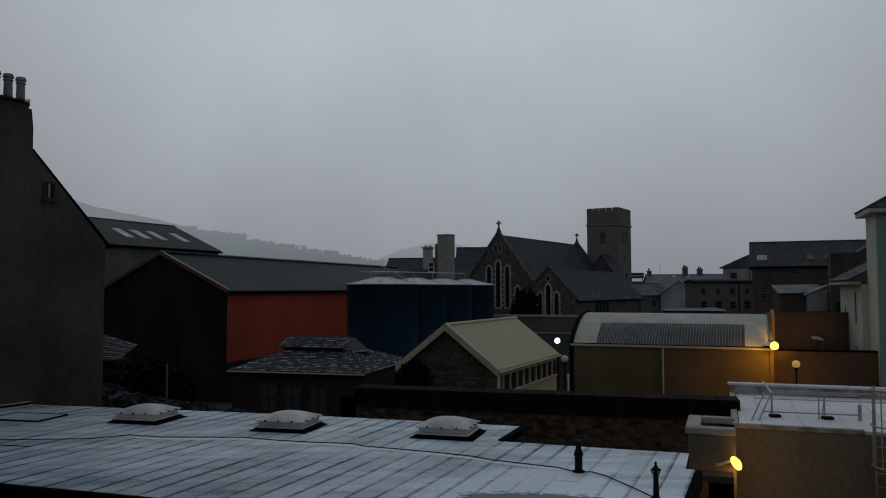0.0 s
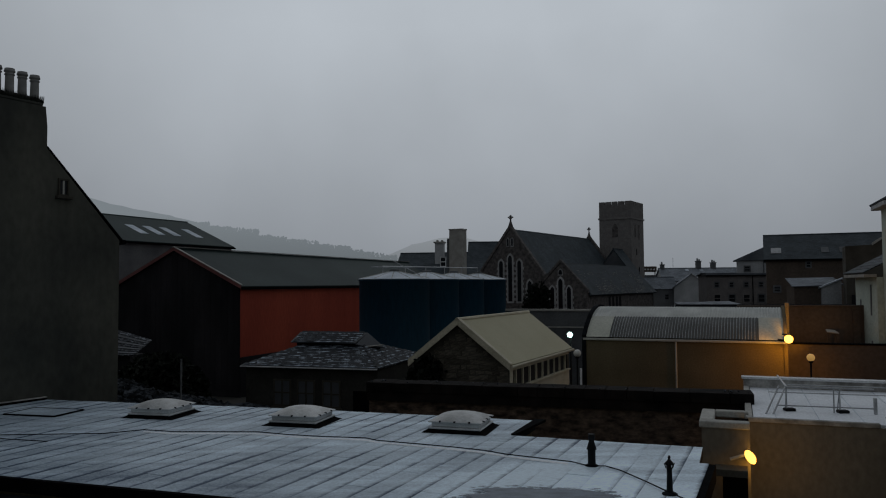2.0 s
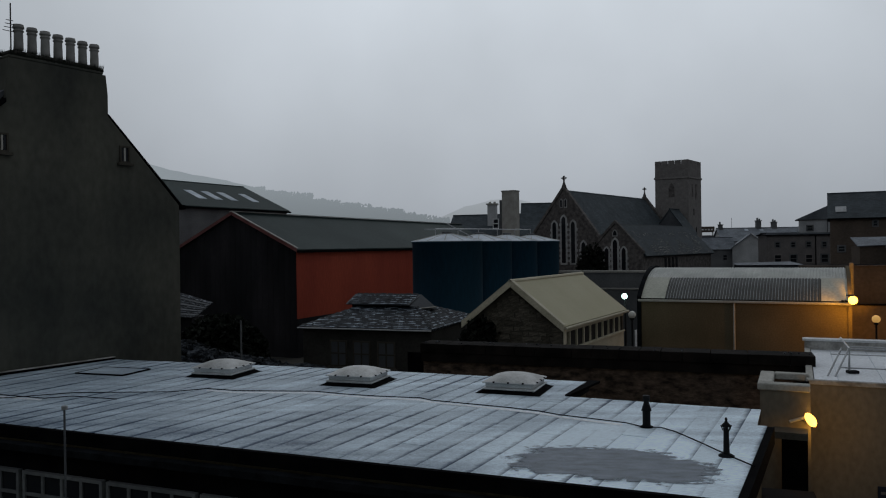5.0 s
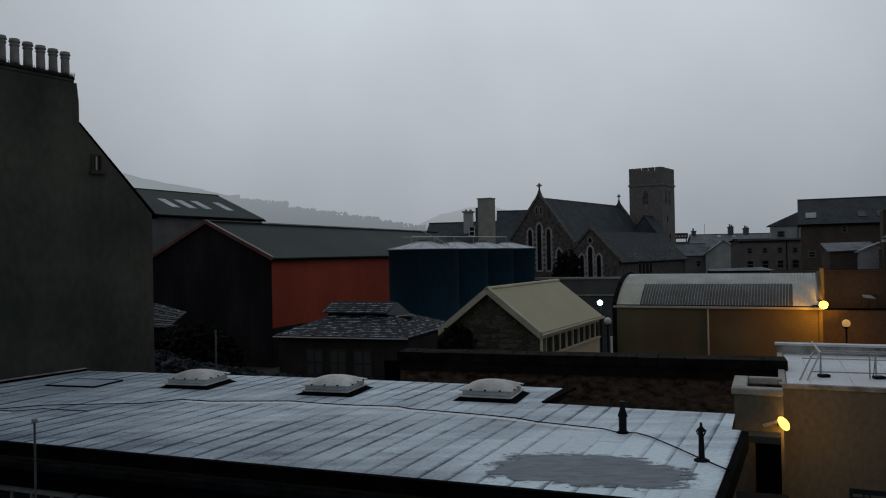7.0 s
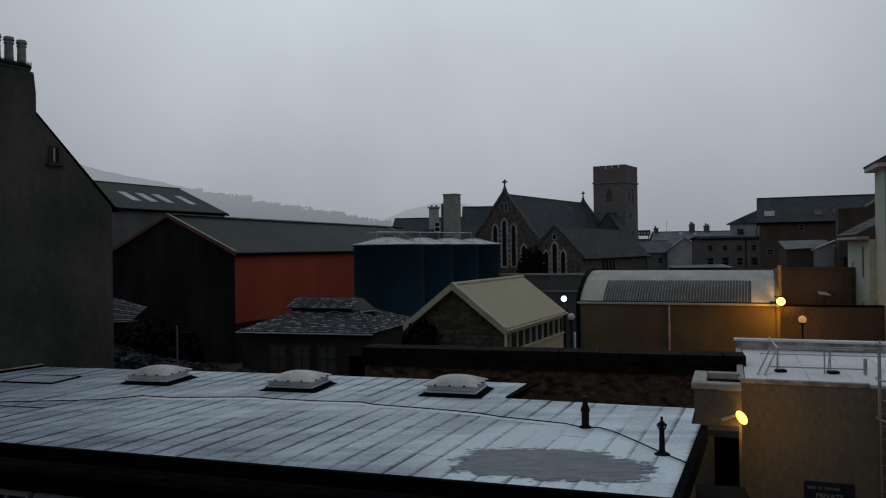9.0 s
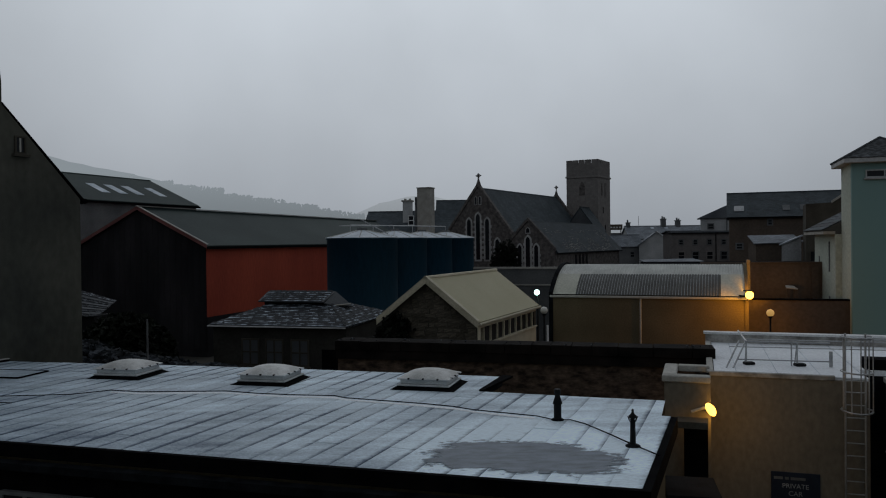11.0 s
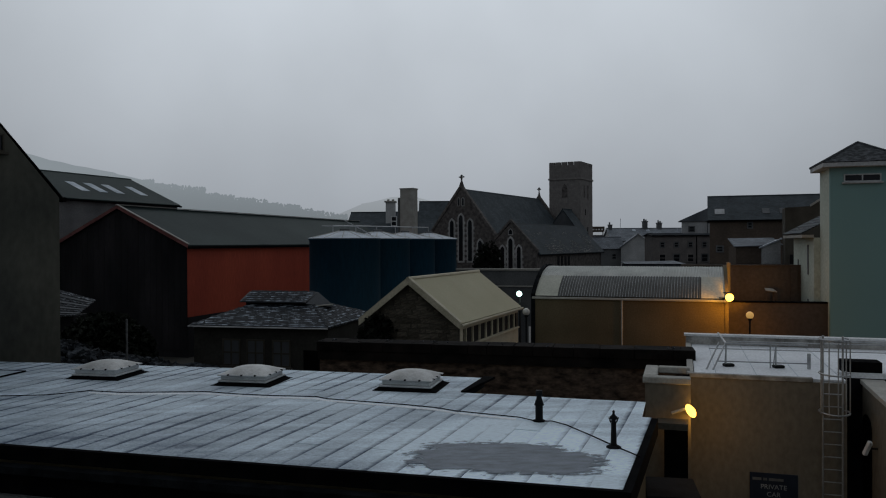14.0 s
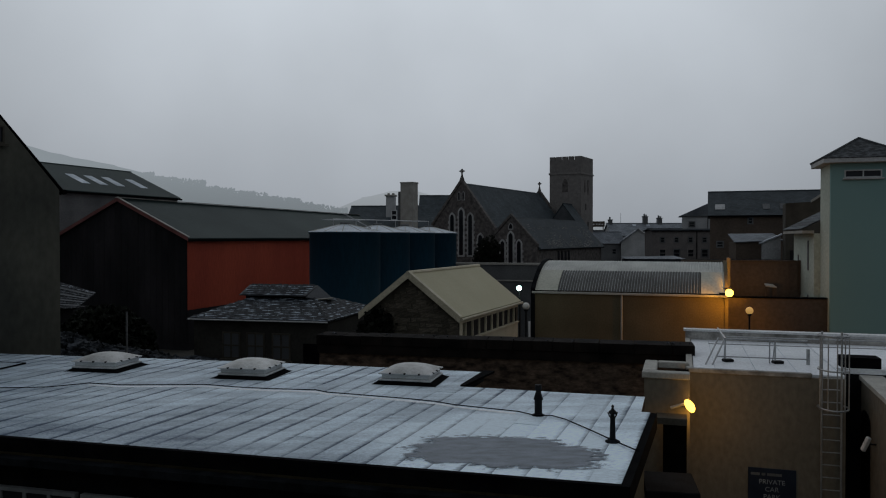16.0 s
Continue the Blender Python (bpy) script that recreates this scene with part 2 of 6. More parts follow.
f_link(f_add5.outputs["Value"], frost_mix.inputs["Factor"])
FELT = material("dark_felt", (0.006, 0.007, 0.009), (0.015, 0.017, 0.02), 0.9, 1.5, 30, 0.3, spec=0.06)
WET = material("wet_felt", (0.045, 0.065, 0.09), (0.138, 0.172, 0.22), 0.5, 3.2, 30, 0.2, contrast=0.45, stretch=(1.0, 2.2, 1))
BLACK = material("black_trim", (0.002, 0.002, 0.003), (0.006, 0.006, 0.0065), 0.95, 2.0, 30, 0.2, spec=0.02)
GUTTER = material("black_gutter", (0.002, 0.0025, 0.003), (0.012, 0.014, 0.017), 0.9, 2.5, 20, 0.2, contrast=0.4, spec=0.03)
IRON = material("cast_iron", (0.003, 0.0035, 0.0045), (0.009, 0.0095, 0.011), 0.75, 4.0, 40, 0.2, spec=0.2)
DOME = material("opal_dome", (0.33, 0.33, 0.32), (0.53, 0.54, 0.54), 0.45, 2.4, 25, 0.1)
UPVC = material("white_plastic", (0.4, 0.42, 0.43), (0.54, 0.56, 0.57), 0.5, 3.0, 30, 0.08)
BLACKBOARD = material("tarred_boards", (0.004, 0.0045, 0.006), (0.027, 0.0245, 0.027), 0.8, 0.5, 9, 0.4, contrast=0.5, stretch=(1, 1, 0.35), spec=0.15, shift=0.08)
RED = material("red_cladding", (0.29, 0.045, 0.025), (0.4, 0.07, 0.036), 0.7, 0.3, 8, 0.15, stretch=(1, 1, 0.2), spec=0.2)
RED_TRIM = material("faded_red_trim", (0.1, 0.03, 0.028), (0.17, 0.06, 0.055), 0.7, 1.0, 12, 0.15)
SHEET = material("grey_sheet_roof", (0.022, 0.035, 0.035), (0.036, 0.053, 0.051), 0.75, 0.15, 5, 0.15, spec=0.2)
BLUE = material("blue_tank_paint", (0.004, 0.032, 0.059), (0.006, 0.045, 0.079), 0.7, 0.4, 8, 0.1, stretch=(1, 1, 0.2), spec=0.25)
TANKTOP = material("frosted_tank_top", (0.34, 0.4, 0.46), (0.55, 0.6, 0.66), 0.6, 0.8, 12, 0.2)
CREAM = material("cream_sheet", (0.35, 0.32, 0.21), (0.45, 0.425, 0.3), 0.7, 0.4, 30, 0.03, contrast=0.8, spec=0.2)
CREAM_TRIM = material("cream_boards", (0.42, 0.39, 0.29), (0.52, 0.48, 0.37), 0.7, 1.0, 14, 0.15, spec=0.2)
STONE = material("rubble_stone", (0.06, 0.055, 0.045), (0.13, 0.115, 0.09), 0.95, 2.2, 14, 0.6, contrast=0.4, vary=0.35, spec=0.1)
BROWNSTONE = material("brown_rubble_stone", (0.026, 0.02, 0.016), (0.2, 0.14, 0.105), 0.95, 4.0, 14, 0.8, contrast=0.5, stretch=(1, 1, 2.0), spec=0.1, shift=0.06)
MORTAR = material("lime_mortar", (0.05, 0.046, 0.038), (0.085, 0.078, 0.065), 0.95, 2.0, 20, 0.5, spec=0.1)
BROWNWALL = material("brown_render", (0.095, 0.076, 0.048), (0.125, 0.1, 0.064), 0.95, 0.5, 14, 0.2, spec=0.1)
OUTWALL = material("grimy_render", (0.024, 0.023, 0.021), (0.052, 0.05, 0.045), 0.95, 0.8, 10, 0.25, contrast=0.5, spec=0.1)
COPING = material("tarred_coping", (0.004, 0.004, 0.004), (0.02, 0.016, 0.0145), 0.9, 1.5, 14, 0.4, contrast=0.4, spec=0.05)
DARKWALL = material("dark_render", (0.05, 0.046, 0.038), (0.085, 0.077, 0.064), 0.95, 0.6, 14, 0.25, spec=0.1)
BARREL = material("pale_corrugated", (0.44, 0.45, 0.43), (0.58, 0.59, 0.56), 0.7, 0.8, 12, 0.15, spec=0.2)
BARREL_PALE = material("pale_smooth_sheet", (0.46, 0.46, 0.4), (0.55, 0.55, 0.48), 0.7, 0.6, 10, 0.1, spec=0.2)
ROOFLIGHT = material("dirty_rooflight", (0.04, 0.042, 0.04), (0.07, 0.073, 0.07), 0.6, 1.0, 12, 0.15)
TAN = material("tan_render", (0.15, 0.133, 0.107), (0.225, 0.2, 0.163), 0.95, 0.6, 9, 0.08, contrast=0.6, stretch=(1, 1, 0.6), spec=0.1)
CONCRETE = material("pale_concrete", (0.3, 0.29, 0.265), (0.44, 0.43, 0.4), 0.9, 1.6, 18, 0.25, contrast=0.45, spec=0.15)
KERB = material("stained_kerb", (0.1, 0.095, 0.085), (0.42, 0.41, 0.39), 0.9, 2.2, 18, 0.25, contrast=0.35, spec=0.15, shift=-0.06)
ROOFFROST = material("frosted_membrane", (0.7, 0.73, 0.78), (0.88, 0.91, 0.95), 0.6, 0.7, 20, 0.15, contrast=0.6)
GALV = material("galvanised", (0.3, 0.31, 0.32), (0.42, 0.43, 0.44), 0.45, 3.0, 30, 0.1, metal=0.6)
GREEN = material("pale_green_render", (0.2, 0.335, 0.33), (0.25, 0.395, 0.385), 0.95, 0.3, 40, 0.06, contrast=0.9, spec=0.1)
PALEWALL = material("pale_render", (0.42, 0.475, 0.42), (0.52, 0.57, 0.505), 0.95, 0.5, 6, 0.1, contrast=0.6, spec=0.1)
CHURCH = material("church_stone", (0.062, 0.057, 0.056), (0.168, 0.154, 0.148), 0.95, 2.6, 5.0, 0.5, contrast=0.4, spec=0.1)
TOWERSTONE = material("tower_stone", (0.19, 0.187, 0.18), (0.34, 0.335, 0.325), 0.95, 0.9, 3.5, 0.4, spec=0.1)
TOWER_WALL = material("brown_tower_stone", (0.152, 0.144, 0.14), (0.24, 0.226, 0.218), 0.95, 1.8, 5.0, 0.4, contrast=0.5, spec=0.1)
DRESSED = material("dressed_stone", (0.28, 0.28, 0.28), (0.42, 0.42, 0.42), 0.9, 1.5, 12, 0.2)
DARKGLASS = plain_glass("dark_glass", (0.012, 0.014, 0.018))
GREYGLASS = plain_glass("grey_pane", (0.075, 0.08, 0.088), 0.3)
DULLGLASS = plain_glass("dirty_glass", (0.02, 0.021, 0.022), 0.65)
DULLGLASS.node_tree.nodes["Principled BSDF"].inputs["Specular IOR Level"].default_value = 0.08
BRICK = material("dark_brick", (0.076, 0.061, 0.051), (0.125, 0.098, 0.079), 0.95, 0.5, 5, 0.3, contrast=0.5, spec=0.1)
PEBBLE = material("grey_render", (0.1, 0.105, 0.11), (0.15, 0.155, 0.16), 0.95, 0.5, 8, 0.2, spec=0.1)
WHITEPAINT = material("white_paint", (0.6, 0.61, 0.62), (0.72, 0.73, 0.74), 0.6, 2.0, 20, 0.08)
# Town colours are lifted paler, painting distance haze over slate, render and brick.
SLATE_TOWN = courses(material("hazed_frosty_slate", (0.14, 0.158, 0.182), (0.235, 0.258, 0.288), 0.75, 0.4, 6, 0.3, spec=0.2), 0.35, 0.25, 0.03, 0.6)
PEBBLE_TOWN = material("hazed_pale_render", (0.36, 0.37, 0.38), (0.5, 0.51, 0.52), 0.95, 0.5, 8, 0.2, spec=0.1)
BRICK_TOWN = material("hazed_town_brick", (0.15, 0.14, 0.138), (0.22, 0.203, 0.198), 0.95, 0.9, 5, 0.3, contrast=0.5, spec=0.1)
GROUND = material("yard_ground", (0.035, 0.034, 0.03), (0.06, 0.058, 0.052), 0.95, 0.3, 8, 0.5, spec=0.1)
LEAF = material("dark_evergreen", (0.005, 0.007, 0.005), (0.012, 0.015, 0.01), 0.8, 1.5, 10, 0.2, vary=0.3, spec=0.15)
RUBBLE = material("rubble", (0.004, 0.005, 0.006), (0.06, 0.068, 0.08), 0.95, 2.2, 10, 0.5, contrast=0.3, vary=0.4, spec=0.1, shift=0.1)
SIGNBLUE = material("navy_sign", (0.008, 0.012, 0.028), (0.012, 0.018, 0.036), 0.4, 3.0, 30, 0.05)
SIGNTEXT = material("white_lettering", (0.26, 0.28, 0.31), (0.36, 0.38, 0.41), 0.5, 3.0, 30, 0.02)
CABLE = material("black_cable", (0.003, 0.003, 0.004), (0.007, 0.007, 0.009), 0.9, 5.0, 40, 0.1, spec=0.05)
SODIUM = glowing("sodium_glow", (1.0, 0.5, 0.07), 5.0)
SODIUM_FLOOD = glowing("sodium_flood", (1.0, 0.5, 0.08), 3.4)
COOL = glowing("cool_white_glow", (0.6, 1.0, 0.9), 3.0)
AMBER = glowing("amber_globe", (1.0, 0.55, 0.16), 0.3)
GLOBE = material("opal_globe", (0.5, 0.49, 0.45), (0.6, 0.59, 0.55), 0.4, 4.0, 20, 0.05)
# Hills are given a glow, rising with height, that paints the mist.
HILL = glowing("mist_glow_hillside", (0.29, 0.33, 0.36), 0.5)
HILL_FAR = glowing("mist_glow_far_hill", (0.33, 0.36, 0.39), 0.62)
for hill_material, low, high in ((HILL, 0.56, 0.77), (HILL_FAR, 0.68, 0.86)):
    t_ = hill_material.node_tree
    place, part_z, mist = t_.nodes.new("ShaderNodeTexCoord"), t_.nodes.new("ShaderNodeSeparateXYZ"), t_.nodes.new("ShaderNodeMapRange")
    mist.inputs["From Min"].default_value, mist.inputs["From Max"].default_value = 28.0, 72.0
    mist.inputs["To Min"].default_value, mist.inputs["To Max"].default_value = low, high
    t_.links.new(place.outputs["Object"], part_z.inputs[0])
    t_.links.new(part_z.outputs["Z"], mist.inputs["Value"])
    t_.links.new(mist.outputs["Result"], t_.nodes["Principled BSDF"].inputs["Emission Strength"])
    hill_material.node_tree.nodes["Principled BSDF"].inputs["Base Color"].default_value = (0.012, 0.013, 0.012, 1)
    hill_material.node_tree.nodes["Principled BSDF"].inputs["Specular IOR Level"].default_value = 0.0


# ---- mesh helpers ----
def link_mesh(name, bm, mat, parent=None, smooth=False):
    me = bpy.data.meshes.new(name)
    bmesh.ops.recalc_face_normals(bm, faces=bm.faces)
    bm.to_mesh(me)
    bm.free()
    if smooth:
        for f in me.polygons:
            f.use_smooth = True
    me.materials.append(mat)
    ob = new(name, me)
    if parent:
        ob.parent = parent
    return ob


def part(name, bm, mat, parent, label="", smooth=False):
    ob = link_mesh(name, bm, mat, parent, smooth)
    if label:
        ob["label"] = label
    return ob


def thing(name, m, label, category, group="", kind=""):
    ob = new(name)
    ob.matrix_basis = m
    return tagged(ob, label, category, group, kind)


def box(x0, y0, z0, x1, y1, z1, bevel=0.0, bm=None):
    own = bm is None
    bm = bm or bmesh.new()
    made = bmesh.ops.create_cube(bm, size=1.0, matrix=Matrix.LocRotScale(((x0 + x1) / 2, (y0 + y1) / 2, (z0 + z1) / 2), None, (abs(x1 - x0), abs(y1 - y0), abs(z1 - z0))))
    if bevel and own:
        bmesh.ops.bevel(bm, geom=bm.edges[:], offset=bevel, segments=1, affect="EDGES")
    return bm


def prism(outline, way, bm=None):
    """A solid from a flat outline of points, pushed along way."""
    bm = bm or bmesh.new()
    way = Vector(way)
    low = [bm.verts.new(p) for p in outline]
    top = [bm.verts.new(Vector(p) + way) for p in outline]
    bm.faces.new(low)
    bm.faces.new(top[::-1])
    for i in range(len(low)):
        j = (i + 1) % len(low)
        bm.faces.new((low[j], low[i], top[i], top[j]))
    return bm


def rod(a, b, r, sides=8, bm=None, r2=None):
    bm = bm or bmesh.new()
    a, b = Vector(a), Vector(b)
    m = Matrix.Translation((a + b) / 2) @ (b - a).to_track_quat("Z", "Y").to_matrix().to_4x4()
    bmesh.ops.create_cone(bm, cap_ends=True, segments=sides, radius1=r, radius2=r if r2 is None else r2, depth=(b - a).length, matrix=m)
    return bm


def lathe(profile, sides=16, bm=None):
    """Turn (radius, height) pairs round the z axis."""
    bm = bm or bmesh.new()
    rings = []
    for r, z in profile:
        rings.append([bm.verts.new((r * math.cos(2 * math.pi * i / sides), r * math.sin(2 * math.pi * i / sides), z)) for i in range(sides)])
    for low, top in zip(rings, rings[1:]):
        for i in range(sides):
            bm.faces.new((low[i], low[(i + 1) % sides], top[(i + 1) % sides], top[i]))
    bm.faces.new(rings[0][::-1])
    bm.faces.new(rings[-1])
    return bm


def tube(name, points, r, mat, parent=None, sides=6):
    """A bent round bar or cable through the points."""
    bm = bmesh.new()
    pts = [Vector(p) for p in points]
    rings = []
    for i, p in enumerate(pts):
        d = (pts[min(i + 1, len(pts) - 1)] - pts[max(i - 1, 0)]).normalized()
        q = d.to_track_quat("Z", "Y")
        rings.append([bm.verts.new(p + q @ Vector((r * math.cos(2 * math.pi * k / sides), r * math.sin(2 * math.pi * k / sides), 0))) for k in range(sides)])
    for a, b in zip(rings, rings[1:]):
        for k in range(sides):
            bm.faces.new((a[k], a[(k + 1) % sides], b[(k + 1) % sides], b[k]))
    bm.faces.new(rings[0][::-1])
    bm.faces.new(rings[-1])
    return link_mesh(name, bm, mat, parent, True)


def roof_slab(a, b, c, d, thick=0.12):
    """A sloping slab with the four corners a, b (eave) and c, d (ridge), with UVs in metres for the courses."""
    bm = bmesh.new()
    a, b, c, d = (Vector(v) for v in (a, b, c, d))
    n = (b - a).cross(d - a).normalized()
    if n.z < 0:
        n = -n
    prism([a, b, c, d], -n * thick, bm)
    uv = bm.loops.layers.uv.new("UVMap")
    ux = (b - a).normalized()
    uy = n.cross(ux)
    for f in bm.faces:
        for l in f.loops:
            l[uv].uv = ((l.vert.co - a).dot(ux), (l.vert.co - a).dot(uy))
    return bm


def window_unit(parent, x, z, w, h, y=0.0, frame_mat=None, glass=None, bars=(1, 1), name="window", t=0.07, sill=True):
    """A framed window that faces -y, on the wall plane y, as a part with its own panes and sill."""
    frame_mat, glass = frame_mat or WHITEPAINT, glass or DARKGLASS
    bm = bmesh.new()
    rings = []
    for g, yy in ((0, y + 0.06), (0, y - 0.05), (t, y - 0.05), (t, y + 0.06)):
        rings.append([bm.verts.new(p) for p in ((x + g, yy, z + g), (x + w - g, yy, z + g), (x + w - g, yy, z + h - g), (x + g, yy, z + h - g))])
    for k in range(4):
        a, b = rings[k], rings[(k + 1) % 4]
        for i in range(4):
            bm.faces.new((a[i], a[(i + 1) % 4], b[(i + 1) % 4], b[i]))
    ob = part(name, bm, frame_mat, parent)
    for i in range(1, bars[0]):
        xi = x + (w - t) * i / bars[0]
        part("glazing_bar", box(xi, y - 0.045, z + t, xi + t, y + 0.05, z + h - t), frame_mat, ob)
    for j in range(1, bars[1]):
        zj = z + (h - t) * j / bars[1]
        part("glazing_bar", box(x + t, y - 0.04, zj, x + w - t, y + 0.046, zj + t), frame_mat, ob)
    part("pane", box(x + t / 2, y - 0.012, z + t / 2, x + w - t / 2, y + 0.012, z + h - t / 2), glass, ob)
    if sill:
        part("sill", box(x - 0.08, y - 0.14, z - 0.09, x + w + 0.08, y + 0.02, z - 0.003, 0.01), frame_mat, ob)
    return ob


def gabled(name, m, label, width, length, eave, rise, wall, roof, over=0.25, gable_mat=None, base=0.0):
    """A gabled building: local x along the ridge from 0 to length, y across from 0 to width. Returns its Empty."""
    top = thing(name, m, label, "building")
    part("wall", box(0.02, 0, base, length - 0.02, 0.3, eave), wall, top)
    part("wall", box(0.02, width - 0.3, base, length - 0.02, width, eave), wall, top)
    end = [(0, 0.003, base), (0, width - 0.003, base), (0, width - 0.003, eave), (0, width / 2, eave + rise), (0, 0.003, eave)]
    part("gable_wall", prism(end, (0.3, 0, 0)), gable_mat or wall, top)
    part("gable_wall", prism([(length - 0.3, y, z) for _, y, z in end], (0.3, 0, 0)), gable_mat or wall, top)
    s = rise / (width / 2)
    for y0, sign in ((0, -1), (width, 1)):
        low = (eave - over * s + 0.14, y0 + sign * over)
        part("roof_slope", roof_slab((-over, low[1], low[0]), (length + over, low[1], low[0]), (length + over, width / 2, eave + rise + 0.14), (-over, width / 2, eave + rise + 0.14)), roof, top)
    part("ridge", rod((-over, width / 2, eave + rise + 0.13), (length + over, width / 2, eave + rise + 0.13), 0.1, 6), roof, top)
    return top


# ---- ground and distance ----
bm = bmesh.new()
bmesh.ops.create_grid(bm, x_segments=60, y_segments=60, size=2400)
ground = tagged(link_mesh("ground", bm, GROUND), "dark bare yard ground between the buildings", "ground", kind="structure")


def hill(name, mat, label, crest, base_y, seed, trees):
    """A far hillside: a crest line in (x, height) pairs at base_y, with tree clumps along it, as one backdrop mesh."""
    bm = bmesh.new()
    rng = random.Random(seed)
    for (x0, h0), (x1, h1) in zip(crest, crest[1:]):
        steps = max(2, round(abs(x1 - x0) / 12))
        last = None
        for i in range(steps + 1):
            f = i / steps
            x, h = x0 + (x1 - x0) * f, h0 + (h1 - h0) * f + 1.5 * noise.noise((x0 * 0.01 + f * 3, seed, 0))
            col = [bm.verts.new((x, base_y - 250, -2)), bm.verts.new((x, base_y - 120, h * 0.55)), bm.verts.new((x, base_y, h)), bm.verts.new((x, base_y + 200, h * 0.8))]
            if last:
                for a in range(3):
                    bm.faces.new((last[a], col[a], col[a + 1], last[a + 1]))
            last = col
            if trees and h0 < trees:
                tall = 2.5 + 3.5 * noise.noise((x * 0.03, seed, 4)) + 2.0 * noise.noise((x * 0.11, seed, 9))
                for _ in range(130):
                    r = rng.uniform(0.35, 1.15)
                    c = Vector((x + rng.uniform(-7, 7), base_y - 3 + rng.uniform(-6, 3), h + rng.uniform(-2.5, max(0.5, tall))))
                    turn = rng.uniform(0, 1.5)
                    ring = [bm.verts.new(c + Vector((math.cos(turn + k * 1.2566), math.sin(turn + k * 1.2566), rng.uniform(-0.4, 0.4))) * r * rng.uniform(0.7, 1.2)) for k in range(5)]
                    top, foot = bm.verts.new(c + Vector((0, 0, r * rng.uniform(0.8, 1.4)))), bm.verts.new(c - Vector((0, 0, r)))
                    for k in range(5):
                        bm.faces.new((ring[k], ring[(k + 1) % 5], top))
                        bm.faces.new((ring[(k + 1) % 5], ring[k], foot))
    return tagged(link_mesh(name, bm, mat), label, "hill", kind="structure")


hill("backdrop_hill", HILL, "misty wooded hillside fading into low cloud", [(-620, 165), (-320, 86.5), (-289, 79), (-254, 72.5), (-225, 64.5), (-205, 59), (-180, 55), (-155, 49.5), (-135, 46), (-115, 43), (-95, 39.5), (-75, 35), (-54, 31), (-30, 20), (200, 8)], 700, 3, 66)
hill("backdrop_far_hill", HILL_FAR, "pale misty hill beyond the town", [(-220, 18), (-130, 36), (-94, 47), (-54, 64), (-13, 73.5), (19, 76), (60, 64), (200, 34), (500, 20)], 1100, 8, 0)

# ---- the house with the tall chimney stack ----
house = thing("gable_house", pose(-14.77, 17.37, 0, 0, 0, 60), "tall rendered gable end with a broad chimney stack", "house")
W, EV, SL = 8.34, 9.48, 1.048
gable = [(0, 0, 0), (W, 0, 0), (W, 0, EV), (5.85, 0, 12.1), (5.85, 0, 12.75), (5.79, 0, 13.32), (2.94, 0, 13.32), (2.86, 0, 12.1), (0, 0, EV)]
part("gable_wall", prism(gable, (0, 0.6, 0)), RENDER, house)
part("side_wall", box(W - 0.35, 0.604, 0, W - 0.004, 10, EV), RENDER, house)
part("side_wall", box(0.004, 0.604, 0, 0.35, 10, EV), RENDER, house)
part("roof_slope", roof_slab((W + 0.15, 0.15, EV - 0.02), (W + 0.15, 10, EV - 0.02), (4.9, 10, 13.0), (4.9, 0.15, 13.0)), SLATE, house)
part("roof_slope", roof_slab((-0.15, 0.15, EV - 0.02), (-0.15, 10, EV - 0.02), (3.44, 10, 13.0), (3.44, 0.15, 13.0)), SLATE, house)
part("verge", prism([(W + 0.12, -0.02, EV - 0.04), (W + 0.12, -0.02, EV + 0.02), (5.86, -0.02, 12.16), (5.86, -0.02, 12.1)], (0, 0.2, 0)), BLACK, house)
part("verge", prism([(-0.16, -0.06, EV - 0.14), (2.84, -0.06, 12.08), (2.84, -0.06, 12.2), (-0.16, -0.06, EV + 0.05)], (0, 0.2, 0)), BLACK, house)
part("gutter", rod((W + 0.2, 0.0, EV - 0.05), (W + 0.2, 10, EV - 0.05), 0.08, 8), BLACK, house)
part("stack_cap", box(2.96, -0.012, 13.323, 5.72, 0.62, 13.42, 0.03), RENDER, house)
part("stack_cap", box(3.0, 0.03, 13.423, 5.66, 0.6, 13.56, 0.05), OUTWALL, house)
for i in range(7):
    pot = part("chimney_pot", lathe([(0.15, 13.58), (0.145, 13.7), (0.135, 14.05), (0.135, 14.09), (0.16, 14.1), (0.16, 14.13), (0.135, 14.14), (0.135, 14.18), (0.175, 14.19), (0.175, 14.23), (0.16, 14.24), (0.155, 14.29), (0.12, 14.29), (0.1, 14.1)], 16), TOWERSTONE, house, "weathered clay chimney pot", True)
    pot.location, pot.scale = (3.38 + i * 0.375, 0.32, 0.06 - 0.015 * i), (0.86, 0.86, 1.0)
for x0 in (6.2, 2.55):
    w = window_unit(house, x0, 10.72, 0.34, 0.52, -0.01, DARKWALL, DARKGLASS, (1, 1), t=0.05)
    part("casement_bar", box(x0 + 0.14, -0.05, 10.77, x0 + 0.19, -0.025, 11.18), CONCRETE, w)
aerial = part("aerial", rod((3.16, 0.3, 13.5), (3.16, 0.3, 14.9), 0.018, 6), IRON, house)
for k in range(4):
    part("aerial_arm", rod((2.95 + 0.03 * k, 0.3, 14.12 + k * 0.1), (3.32 - 0.03 * k, 0.3, 14.12 + k * 0.1), 0.011, 5), IRON, aerial)

